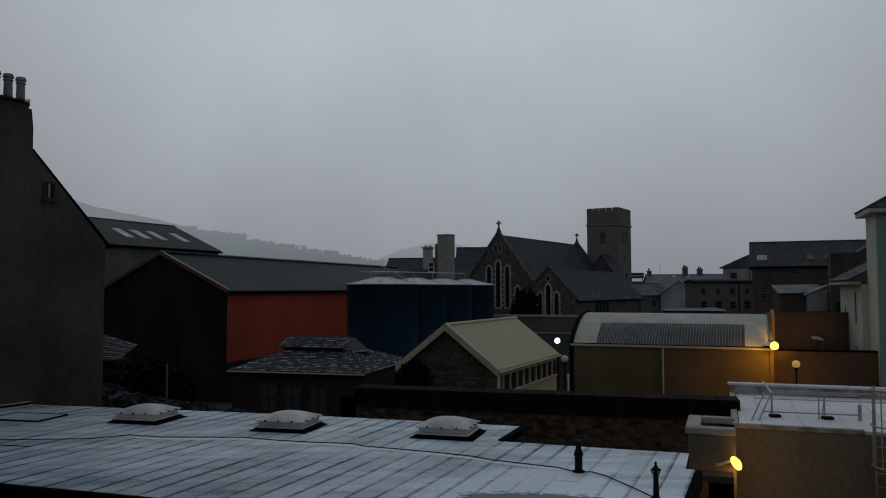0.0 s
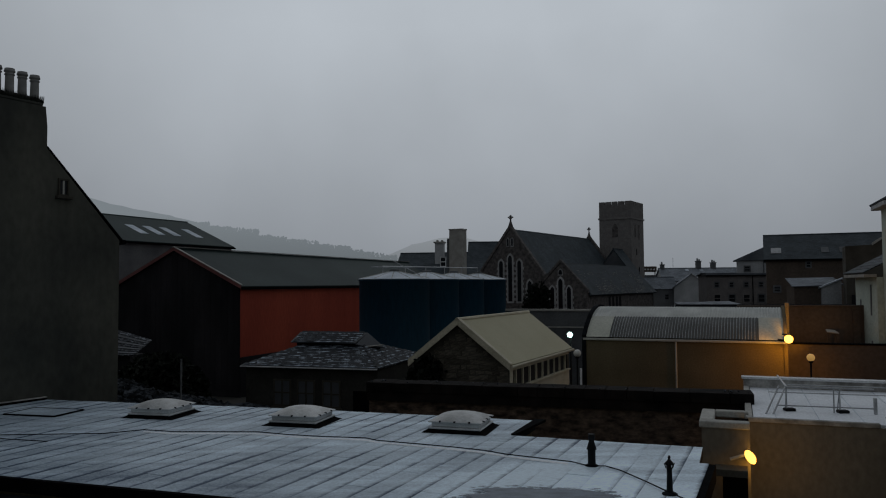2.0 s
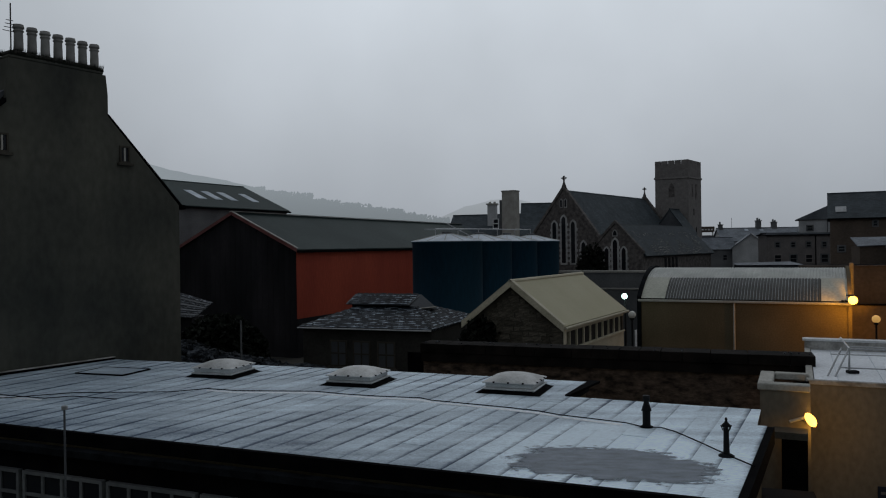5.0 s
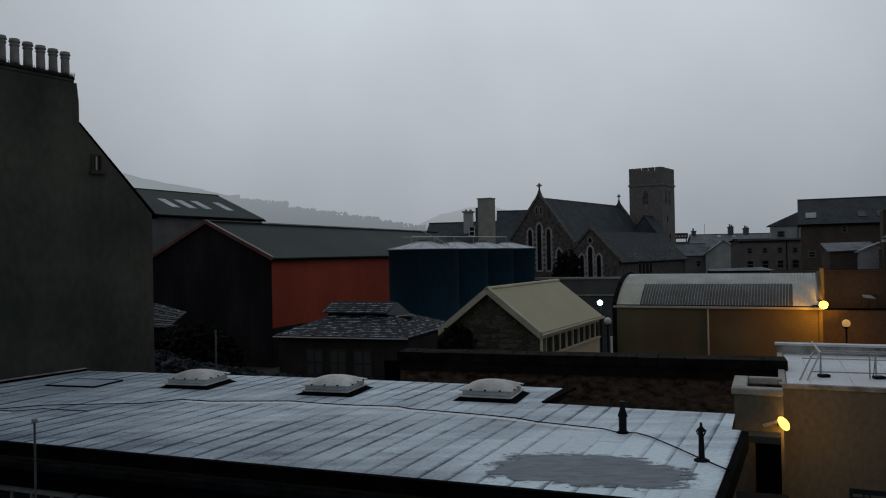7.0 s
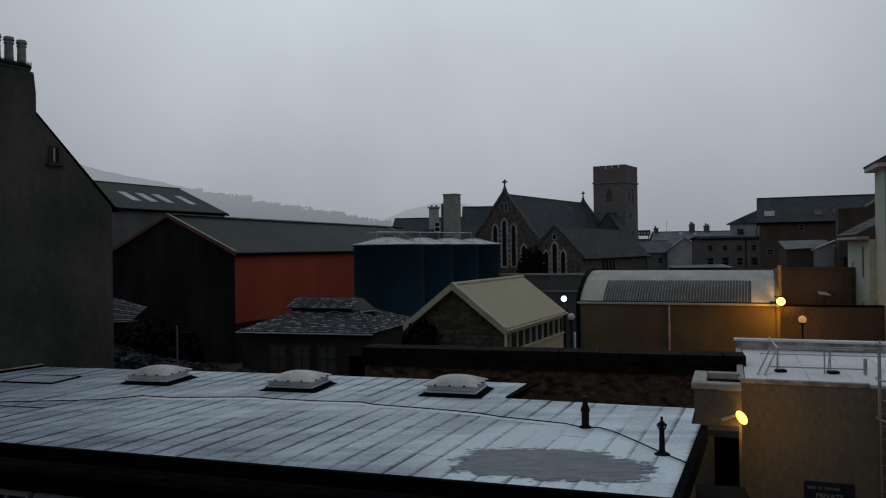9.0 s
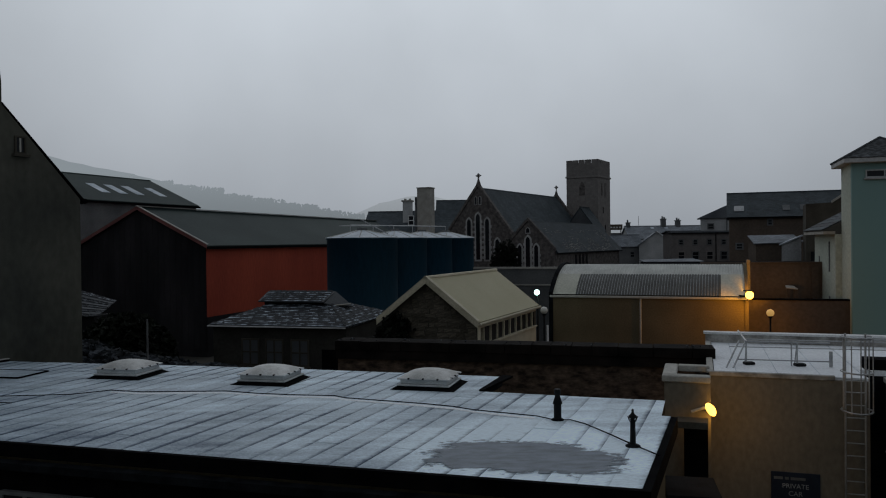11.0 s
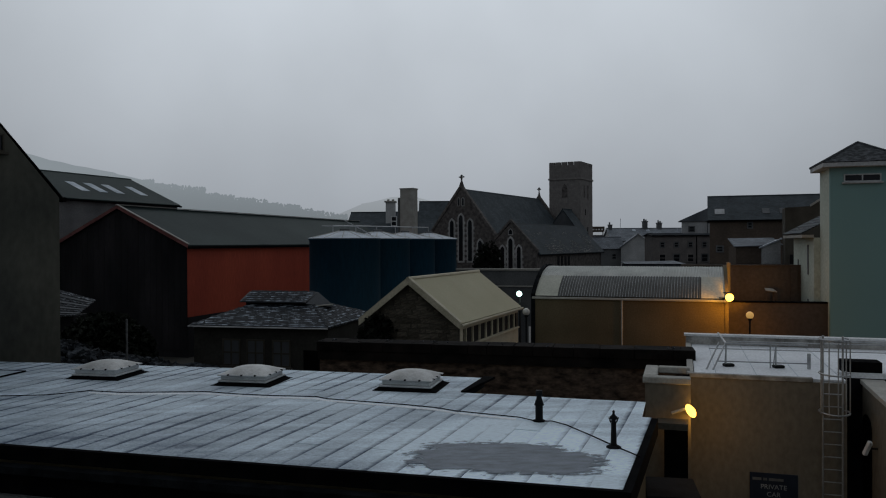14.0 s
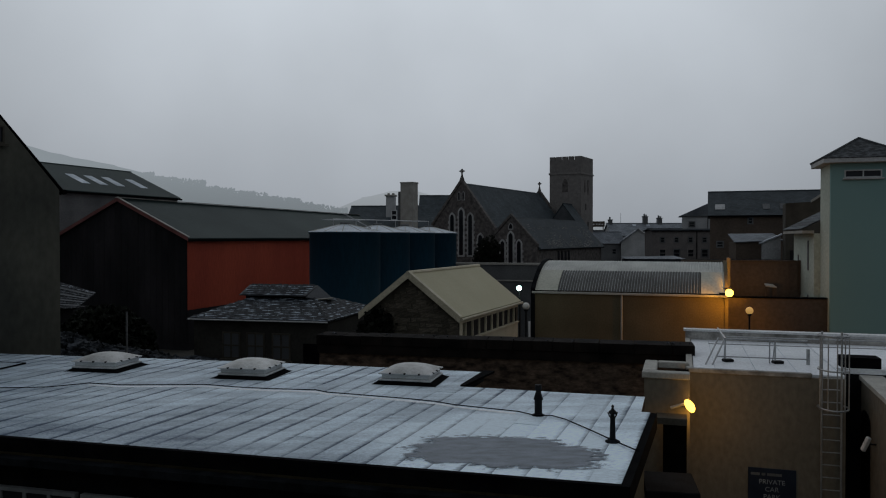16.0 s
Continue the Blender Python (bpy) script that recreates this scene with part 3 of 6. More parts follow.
tufts = bmesh.new()
rng = random.Random(31)
for _ in range(800):
    x, y = rng.uniform(2.98, 5.72), rng.choice((rng.uniform(-0.02, 0.1), rng.uniform(0.5, 0.64)))
    h = rng.uniform(0.04, 0.2)
    lean = Vector((rng.uniform(-0.05, 0.05), rng.uniform(-0.05, 0.05), h))
    a = Vector((x, y, 13.45 if y < 0.3 else 13.5))
    tufts.faces.new([tufts.verts.new(a - Vector((0.015, 0, 0.05))), tufts.verts.new(a + Vector((0.015, 0, -0.05))), tufts.verts.new(a + lean)])
part("moss_tufts", tufts, LEAF, house, "dark moss and weeds on the stack")["kind"] = "stuff"

# ---- the frosted flat roof ----
RZ = 4.7
near_r, near_l = Vector((2.92, 9.96, RZ)), Vector((-17.0, 16.4, RZ))
outline = [near_r, Vector((4.70, 14.11, RZ)), Vector((4.54, 14.16, RZ)), Vector((5.04, 15.49, RZ)), Vector((1.33, 16.80, RZ)), Vector((2.05, 18.6, RZ)), Vector((-4.37, 20.64, RZ)), Vector((-11.75, 22.47, RZ)), Vector((-14.80, 17.2, RZ)), near_l]
low_building = thing("flat_roofed_building", Matrix(), "low building with a frosted felt flat roof", "building")
part("roof_deck", prism([p - Vector((0, 0, 0.012)) for p in outline], (0, 0, -0.2)), FELT, low_building)
part("wall", prism([Vector((p.x * 0.985 - 0.05, p.y * 0.99 + 0.13, 0)) for p in outline], (0, 0, RZ - 0.22)), BROWNWALL, low_building)
edge_dir = (near_l - near_r).normalized()
out = Vector((edge_dir.y, -edge_dir.x, 0))
if out.y > 0:
    out = -out


def along_edge(name, s0, s1, o0, o1, z0, z1, mat, parent=low_building):
    a, b = near_r + edge_dir * s0, near_r + edge_dir * s1
    pts = [a + out * o0, b + out * o0, b + out * o1, a + out * o1]
    return part(name, prism([Vector((p.x, p.y, z0)) for p in pts], (0, 0, z1 - z0)), mat, parent)


along_edge("fascia", -0.1, 21, 0.0, 0.1, RZ - 0.2, RZ + 0.03, BLACK)
along_edge("gutter", -0.1, 21, 0.104, 0.3, RZ - 0.36, RZ - 0.24, GUTTER)
# Black board below the gutter paints the eave's shade on the wall.
along_edge("soffit", 0, 21, -0.05, 0.1, RZ - 0.85, RZ - 0.37, BLACK)
right_dir = (outline[1] - near_r).normalized()
right_out = Vector((right_dir.y, -right_dir.x, 0))
part("verge", prism([near_r, outline[1], outline[1] + right_out * 0.12, near_r + right_out * 0.12], (0, 0, -0.3)), BLACK, low_building)
part("upstand", prism([outline[4], outline[5], outline[5] + Vector((0.25, -0.1, 0)), outline[4] + Vector((0.1, -0.04, 0))], (0, 0, 0.05)), BLACK, low_building)

up = thing("wall_flashing", pose(-14.77, 17.37, 0, 0, 0, 60), "black felt upstand with a pale lead edge", "flashing")
part("felt", box(0.1, -0.1, RZ, 5.9, -0.004, RZ + 0.08), BLACK, up)
part("lead_edge", box(0.1, -0.12, RZ + 0.083, 5.9, -0.004, RZ + 0.105), KERB, up)

# windows under the near eave
fw = thing("window_wall", Matrix.Translation(near_r + out * 0.02 - Vector((0, 0, RZ))) @ pose(0, 0, 0, 0, 0, math.degrees(math.atan2(-edge_dir.y, -edge_dir.x))), "row of white-framed windows under the flat roof", "windows")
for k in range(9):
    window_unit(fw, -20.6 + k * 2.05, RZ - 2.0, 1.95, 1.25, -0.12, PEBBLE, DARKGLASS, (4, 3), t=0.06, sill=False)

# felt sheets, one by one, with open dark laps
seam = Vector((math.cos(radians(66.5)), math.sin(radians(66.5)), 0))
across = Vector((seam.y, -seam.x, 0))
rng = random.Random(4)
s, s_end = -23.0, 2.2
while s < s_end:
    w = rng.uniform(0.42, 0.48)
    bm = bmesh.new()
    bm.faces.new([bm.verts.new(p) for p in outline])
    gap = rng.uniform(0.001, 0.003)
    for pos, side in ((s + gap, -1), (s + w - gap, 1)):
        origin = across * pos
        bmesh.ops.bisect_plane(bm, geom=bm.verts[:] + bm.edges[:] + bm.faces[:], plane_co=origin, plane_no=across * side, clear_outer=True)
    strip = bm
    v = 3.0 + rng.uniform(0, 2.0)
    while v < 24.0 and strip.faces:
        length = rng.uniform(1.4, 3.4)
        bm = strip.copy()
        for pos, side in ((v + 0.0015, -1), (v + length - 0.0015, 1)):
            bmesh.ops.bisect_plane(bm, geom=bm.verts[:] + bm.edges[:] + bm.faces[:], plane_co=seam * pos, plane_no=seam * side, clear_outer=True)
        if bm.faces:
            made = bmesh.ops.extrude_face_region(bm, geom=bm.faces[:])
            lift = 0.006 + rng.uniform(0, 0.01)
            for vert in made["geom"]:
                if isinstance(vert, bmesh.types.BMVert):
                    vert.co.z += lift
            sheet_uv = bm.loops.layers.uv.new("UVMap")
            for face in bm.faces:
                for corner in face.loops:
                    corner[sheet_uv].uv = ((corner.vert.co.dot(across) - s) / w, (corner.vert.co.dot(seam) - v) / length)
            part("felt_sheet", bm, FROST, low_building)
        else:
            bm.free()
        v += length
    strip.free()
    s += w

# meltwater patch: wet in the middle, its rim breaking up into frost
wet_tree = WET.node_tree
wet_p = wet_tree.nodes["Principled BSDF"]
wet_coord = wet_tree.nodes.new("ShaderNodeTexCoord")
wet_map = wet_tree.nodes.new("ShaderNodeMapping")
wet_map.inputs["Rotation"].default_value, wet_map.inputs["Scale"].default_value = (0, 0, radians(17)), (1.4, 3.2, 1)
wet_noise = wet_tree.nodes.new("ShaderNodeTexNoise")
wet_noise.inputs["Scale"].default_value, wet_noise.inputs["Detail"].default_value, wet_noise.inputs["Roughness"].default_value = 3.0, 8.0, 0.62
wet_uv = wet_tree.nodes.new("ShaderNodeSeparateXYZ")
wet_sum = wet_tree.nodes.new("ShaderNodeMath")
wet_sum.operation = "MULTIPLY_ADD"
wet_sum.inputs[1].default_value = 0.85
wet_edge = wet_tree.nodes.new("ShaderNodeMapRange")
wet_edge.inputs["From Min"].default_value, wet_edge.inputs["From Max"].default_value = 1.14, 1.23
wet_edge.inputs["To Min"].default_value, wet_edge.inputs["To Max"].default_value = 1.0, 0.0
wl_ = wet_tree.links.new
wl_(wet_coord.outputs["Object"], wet_map.inputs["Vector"])
wl_(wet_map.outputs["Vector"], wet_noise.inputs["Vector"])
wl_(wet_coord.outputs["UV"], wet_uv.inputs[0])
wl_(wet_noise.outputs["Fac"], wet_sum.inputs[0])
wl_(wet_uv.outputs["X"], wet_sum.inputs[2])
wl_(wet_sum.outputs["Value"], wet_edge.inputs["Value"])
wl_(wet_edge.outputs["Result"], wet_p.inputs["Alpha"])
bm = bmesh.new()
mid_v = bm.verts.new((1.64, 11.6, RZ + 0.021))
rim_v = []
for i in range(120):
    a = 2 * math.pi * i / 120
    ca, sa = math.cos(a), math.sin(a)
    r = 1.0 + 0.26 * noise.noise((ca * 2.2, sa * 2.2, 5)) + 0.1 * noise.noise((ca * 5 + 7, sa * 5, 2))
    rim_v.append(bm.verts.new(Vector((1.64, 11.6, RZ + 0.019)) + Vector((math.cos(radians(-17)), math.sin(radians(-17)), 0)) * (1.95 * r * ca) + Vector((0.29, 0.96, 0)) * (1.1 * r * sa)))
patch_uv = bm.loops.layers.uv.new("UVMap")
for i in range(120):
    face = bm.faces.new((mid_v, rim_v[i], rim_v[(i + 1) % 120]))
    for corner in face.loops:
        corner[patch_uv].uv = (0.0 if corner.vert is mid_v else 1.0, 0.0)
tagged(link_mesh("meltwater_patch", bm, WET), "wet grey patch where the roof frost has melted", "puddle", kind="structure")

# ---- roof domes ----
def roof_dome(place, yaw):
    d = thing("roof_dome", pose(*place, 0, 0, yaw), "opal domed rooflight on a white kerb", "skylight", "rooflights on the flat roof")
    skirt = bmesh.new()
    rings = [[skirt.verts.new(p) for p in ((-w, -h, z), (w, -h, z), (w, h, z), (-w, h, z))] for w, h, z in ((0.66, 0.62, 0.003), (0.59, 0.56, 0.03), (0.53, 0.51, 0.07), (0.51, 0.49, 0.1))]
    for low, high in zip(rings, rings[1:]):
        for i in range(4):
            skirt.faces.new((low[i], low[(i + 1) % 4], high[(i + 1) % 4], high[i]))
    skirt.faces.new(rings[0][::-1])
    skirt.faces.new(rings[-1])
    part("flashing", skirt, BLACK, d, "black felt flashing")
    part("kerb", box(-0.54, -0.52, 0.08, 0.54, 0.52, 0.125, 0.012), UPVC, d)
    part("kerb", box(-0.49, -0.47, 0.128, 0.49, 0.47, 0.235, 0.012), UPVC, d)
    part("frame", box(-0.545, -0.525, 0.238, 0.545, 0.525, 0.272, 0.01), UPVC, d)
    bm = bmesh.new()
    n = 12
    grid = [[None] * (n + 1) for _ in range(n + 1)]
    for i in range(n + 1):
        for j in range(n + 1):
            u, v = 2 * i / n - 1, 2 * j / n - 1
            grid[i][j] = bm.verts.new((0.52 * u, 0.5 * v, 0.274 + 0.165 * ((1 - abs(u) ** 2.2) * (1 - abs(v) ** 2.2)) ** 0.7))
    for i in range(n):
        for j in range(n):
            bm.faces.new((grid[i][j], grid[i + 1][j], grid[i + 1][j + 1], grid[i][j + 1]))
    part("dome", bm, DOME, d, "weathered opal acrylic dome", True)
    for u in (-0.3, 0.0, 0.3):
        part("clip", box(u - 0.018, -0.535, 0.25, u + 0.018, -0.49, 0.285), BLACK, d)
        part("clip", box(0.51, u - 0.018, 0.25, 0.555, u + 0.018, 0.285), BLACK, d)
    return d


first = roof_dome((-7.36, 19.75, RZ + 0.012), -14)
first.scale = (1.12, 1.1, 0.9)
copy_thing(first, pose(-3.53, 18.55, RZ + 0.012, 0, 0, -15))
copy_thing(first, pose(0.27, 17.6, RZ + 0.012, 0, 0, -17))

# ---- roof hatch outline, cables, vents ----
hatch_at = pose(-10.6, 20.15, RZ + 0.014, 0, 0, -14)
hatch = thing("roof_hatch", Matrix(), "flat frosted hatch with a dark seam on the roof", "hatch")
lid = box(-0.75, -0.5, 0, 0.75, 0.5, 0.026, 0.008)
lid.transform(hatch_at)
part("lid", lid, FROST, hatch)
bm = bmesh.new()
for b in ((-0.79, -0.54, 0.79, -0.505), (-0.79, 0.505, 0.79, 0.54), (-0.79, -0.505, -0.755, 0.505), (0.755, -0.505, 0.79, 0.505)):
    box(b[0], b[1], 0, b[2], b[3], 0.034, bm=bm)
bm.transform(hatch_at)
part("seam", bm, BLACK, hatch)
tagged(tube("roof_cable", [(-13.49, 16.22, 4.74), (-11.49, 16.27, 4.74), (-9.89, 17.04, 4.74), (-8.79, 17.09, 4.74), (-7.65, 17.14, 4.74), (-6.95, 17.55, 4.74), (-6.15, 17.29, 4.74), (-4.28, 17.22, 4.74), (-3.58, 16.91, 4.74), (-2.80, 16.67, 4.74), (-1.79, 16.47, 4.74), (-1.53, 16.22, 4.74), (0.14, 15.48, 4.74), (0.69, 15.18, 4.74), (1.06, 14.85, 4.74), (2.22, 14.20, 4.74), (2.47, 13.87, 4.74), (2.77, 13.85, 4.74), (2.96, 13.54, 4.74), (3.21, 12.78, 4.74), (3.40, 12.13, 4.74), (3.63, 11.45, 4.74)], 0.011, CABLE), "thin black cable lying loosely across the frosted roof", "cable")

tagged(tube("roof_cable", [(-14.09, 16.95, 4.74), (-11.95, 16.93, 4.74), (-10.22, 16.38, 4.74), (-9.71, 16.63, 4.74), (-8.50, 16.30, 4.74)], 0.011, CABLE), "second black cable lying near the house", "cable")


def rime_strip(points, half):
    """A flat ribbon of frost lying on the felt along a line of points."""
    bm = bmesh.new()
    rows = []
    for i, (x, y) in enumerate(points):
        w = half * (0.6 + 0.5 * abs(math.sin(i * 2.3)))
        rows.append([bm.verts.new((x + dx, y + dy, RZ + z)) for dx, dy, z in ((-0.3 * w, -w, 0.014), (0, -0.5 * w, 0.03), (0, 0.5 * w, 0.03), (0.3 * w, w, 0.014))])
    for p, q in zip(rows, rows[1:]):
        for k in range(3):
            bm.faces.new((p[k], q[k], q[k + 1], p[k + 1]))
    return tagged(link_mesh("rime_strip", bm, ROOFFROST), "thin white ribbon of frost beside the cable", "frost", kind="stuff")


rime_strip([(-6.9, 17.43), (-6.2, 17.2), (-5.2, 17.16), (-4.28, 17.12), (-3.58, 16.81), (-2.8, 16.57), (-1.79, 16.37), (-1.5, 16.11), (-0.6, 15.7), (0.14, 15.37), (0.72, 15.06), (1.06, 14.74), (1.6, 14.43), (2.15, 14.13)], 0.06)
rime_strip([(-14.0, 16.86), (-12.9, 16.84), (-11.95, 16.84), (-11.1, 16.56), (-10.22, 16.29)], 0.05)


def vent_pipe(place, profile, label, sides=14):
    v = thing("roof_vent", Matrix.Translation(place), label, "vent pipe", "vent pipes on the flat roof")
    part("collar", lathe([(0.12, 0), (0.12, 0.015), (0.07, 0.04)], sides), FELT, v)
    part("pipe", lathe(profile, sides), IRON, v, "", True)
    return v


vent_pipe((2.55, 13.97, RZ + 0.012), [(0.085, 0), (0.07, 0.05), (0.07, 0.29), (0.092, 0.3), (0.05, 0.43), (0.046, 0.47), (0.062, 0.48), (0.062, 0.57), (0.05, 0.57)], "short black flue with a cone cowl on the roof")
vb = vent_pipe((3.41, 12.09, RZ + 0.012), [(0.06, 0), (0.048, 0.06), (0.04, 0.38), (0.046, 0.39), (0.034, 0.41), (0.034, 0.45), (0.066, 0.46), (0.066, 0.485), (0.03, 0.52), (0.016, 0.55), (0.024, 0.57), (0.008, 0.6)], "black cast-iron vent with a finial cap")
for k in range(6):
    a = k * math.pi / 3
    part("cap_strut", rod((0.05 * math.cos(a), 0.05 * math.sin(a), 0.4), (0.08 * math.cos(a), 0.08 * math.sin(a), 0.48), 0.008, 5), IRON, vb)

mast = thing("mast", Matrix.Translation((-7.21, 12.1, 0)), "thin grey mast standing before the flat roof", "pole")
part("pole", rod((0, 0, 0), (0, 0, 5.42), 0.018, 8), SLATE, mast)
part("top_cap", box(-0.04, -0.03, 5.4, 0.05, 0.03, 5.47, 0.01), GALV, mast)

# ---- dark wall behind the flat roof ----
wall = thing("boundary_wall", pose(-2.4, 22.72, 0, 0, 0, -16), "dark old stone wall with a black felted top", "wall")
part("wall_face", box(0, 0.1, 0, 10.6, 0.6, 4.6), BROWNSTONE, wall)
part("coping", box(-0.02, 0, 4.602, 10.6, 0.75, 4.86), COPING, wall)
rng = random.Random(12)
x = -0.05
while x < 10.5:
    w = rng.uniform(0.5, 1.1)
    dz, dy = rng.uniform(-0.006, 0.006), rng.uniform(-0.008, 0.006)
    part("coping_stone", box(x + 0.006, -0.04 + dy, 4.863, min(x + w, 10.6) - 0.006, 0.8 + dy, 5.13 + dz, 0.012), COPING, wall)
    x += w
bm = bmesh.new()
for _ in range(26):
    c = Vector((rng.uniform(0, 10.5), rng.uniform(0.0, 0.6), 5.14))
    bmesh.ops.create_icosphere(bm, subdivisions=1, radius=rng.uniform(0.015, 0.04), matrix=Matrix.Translation(c))
part("frost_clods", bm, FROST_SLATE, wall)["kind"] = "stuff"

# ---- low slate-roofed outbuilding ----
slate_house = thing("slate_outbuilding", pose(-9.2, 34.0, 0, 0, 0, -17), "low outbuilding with a frost-dusted slate roof", "building")
SE, SD, SLN, SR = 4.5, 6.2, 6.5, 0.95
part("wall", box(0.1, 0.25, 0, SLN - 0.1, 0.55, SE), OUTWALL, slate_house)
part("wall", box(SLN - 0.4, 0.554, 0, SLN - 0.1, SD - 0.3, SE), OUTWALL, slate_house)
part("wall", box(0.1, 0.554, 0, 0.4, SD - 0.3, SE), OUTWALL, slate_house)
part("wall", box(0.1, SD - 0.296, 0, SLN - 0.1, SD, SE), OUTWALL, slate_house)
ridge0, ridge1 = (2.2, SD / 2, SE + SR), (SLN - 2.2, SD / 2, SE + SR)
part("roof_slope", roof_slab((0, 0, SE), (SLN, 0, SE), ridge1, ridge0, 0.08), SLATE, slate_house)
part("roof_slope", roof_slab((SLN, 0.004, SE), (SLN, SD, SE), ridge1, (ridge1[0] - 0.001, ridge1[1], ridge1[2]), 0.08), FROST_SLATE, slate_house)
part("roof_slope", roof_slab((0, SD, SE), (0, 0.004, SE), ridge0, (ridge0[0] + 0.001, ridge0[1], ridge0[2]), 0.08), FROST_SLATE, slate_house)
part("roof_slope", roof_slab((SLN, SD, SE), (0, SD, SE), ridge0, ridge1, 0.08), SLATE, slate_house)
part("gutter", rod((0, -0.06, SE - 0.06), (SLN, -0.06, SE - 0.05), 0.03, 8), PEBBLE_TOWN, slate_house)
MZ, ME = SE + 0.88, 4.55
part("monitor", box(1.5, SD / 2 - 0.75, SE + 0.5, ME - 0.1, SD / 2 + 0.75, MZ), BLACK, slate_house)
part("monitor_roof", roof_slab((1.3, SD / 2 - 1.0, MZ), (ME, SD / 2 - 1.0, MZ), (ME + 0.2, SD / 2, MZ + 0.4), (1.3, SD / 2, MZ + 0.4), 0.05), SLATE, slate_house)
part("monitor_roof", roof_slab((ME, SD / 2 + 1.0, MZ), (1.3, SD / 2 + 1.0, MZ), (1.3, SD / 2, MZ + 0.4), (ME + 0.2, SD / 2, MZ + 0.4), 0.05), SLATE, slate_house)
part("monitor_hip", roof_slab((ME + 0.01, SD / 2 - 0.95, MZ - 0.07), (5.6, SD / 2, SE + 0.6), (ME + 0.21, SD / 2, MZ + 0.39), (ME + 0.2, SD / 2 - 0.01, MZ + 0.385), 0.05), SLATE, slate_house)
part("monitor_hip", roof_slab((5.6, SD / 2, SE + 0.6), (ME + 0.01, SD / 2 + 0.95, MZ - 0.07), (ME + 0.2, SD / 2 + 0.01, MZ + 0.385), (ME + 0.21, SD / 2, MZ + 0.39), 0.05), SLATE, slate_house)
part("hip_tile_line", rod((4.7, SD / 2 - 0.9, SE + 0.68), (5.5, SD / 2 - 0.1, SE + 0.72), 0.03, 6), CONCRETE, slate_house)
for x0 in (1.5, 2.65, 3.85):
    window_unit(slate_house, x0, 2.75, 0.85, 1.15, 0.24, DARKWALL, GREYGLASS, (2, 2), t=0.06)
part("door", box(5.3, 0.2, 0, 6.2, 0.248, 3.5), BLACK, slate_house)

# ---- red shed ----
shed = gabled("red_shed", pose(-14.96, 55.0, 0, 0, 0, 70), "long shed with red side cladding and tarred gable", 11.4, 46, 7.9, 2.72, RED, SHEET, 0.2, BLACKBOARD)
part("verge_board", prism([(-0.24, -0.22, 7.75), (-0.24, -0.22, 8.02), (-0.24, 5.7, 10.88), (-0.24, 5.7, 10.62)], (0.05, 0, 0)), RED_TRIM, shed)
part("verge_cap", prism([(-0.26, -0.24, 8.02), (-0.26, 5.7, 10.885), (-0.05, 5.7, 10.885), (-0.05, -0.24, 8.02)], (0, 0, 0.05)), CONCRETE, shed)
part("plinth", box(0, -0.06, 0, 46, -0.003, 2.85), BLACKBOARD, shed)
part("ridge_flashing", box(-0.2, 5.5, 10.88, 46, 5.9, 10.91), CONCRETE, shed)
part("verge_board", prism([(-0.24, 11.62, 7.75), (-0.24, 5.703, 10.62), (-0.24, 5.703, 10.88), (-0.24, 11.62, 8.02)], (0.05, 0, 0)), RED_TRIM, shed)
part("gutter", box(-0.2, -0.36, 7.7, 46, -0.22, 7.86), BLACK, shed)
for i in range(23):
    part("gable_board", box(-0.05, 0.05 + i * 0.495, 0.5, -0.004, 0.53 + i * 0.495, 7.7 + 2.72 * (1 - abs(0.29 + i * 0.495 - 5.7) / 5.7)), BLACKBOARD, shed)

# ---- blue tanks ----
def blue_tank(place):
    t = thing("blue_tank", Matrix.Translation(place), "dark blue steel tank with a frosted conical lid", "tank", "row of blue tanks")
    R = 2.1
    part("shell", lathe([(R, 0), (R, 4.0), (R, 8.2), (R + 0.05, 8.22), (R + 0.05, 8.3), (R - 0.05, 8.3)], 48), BLUE, t, "", True)
    part("lid", lathe([(R + 0.07, 8.303), (R + 0.07, 8.33), (R * 0.6, 8.55), (0.35, 8.76), (0.2, 8.78)], 48), TANKTOP, t, "frost-covered cone lid")
    part("hatch_ring", lathe([(0.3, 8.77), (0.3, 8.88), (0.24, 8.9)], 16), PEBBLE, t)
    for k in range(12):
        a = k * math.pi / 6
        part("lid_rib", rod((0.35 * math.cos(a), 0.35 * math.sin(a), 8.765), (2.1 * math.cos(a), 2.1 * math.sin(a), 8.35), 0.022, 5), CONCRETE, t)
    return t


tank = blue_tank((-3.25, 46.0, 0))
for k in (1, 2, 3):
    copy_thing(tank, Matrix.Translation((-3.25 + 1.82 * k, 46.0 + 4.0 * k, 0)))
rail = thing("tank_walkway_rail", Matrix(), "thin steel handrails above the blue tanks", "railing")
part("top_rail", rod((-4.6, 46.0, 9.05), (-2.2, 45.4, 9.0), 0.03), GALV, rail)
part("top_rail", rod((-4.0, 46.6, 9.1), (2.2, 58.5, 9.2), 0.03), GALV, rail)
part("diagonal", rod((-3.3, 46.0, 9.4), (-1.75, 47.0, 8.55), 0.03), GALV, rail)
for k in range(6):
    p = Vector((-4.0, 46.6, 8.45)).lerp(Vector((2.2, 58.5, 8.5)), k / 5)
    part("post", rod(p, p + Vector((0, 0, 0.68)), 0.025), GALV, rail)

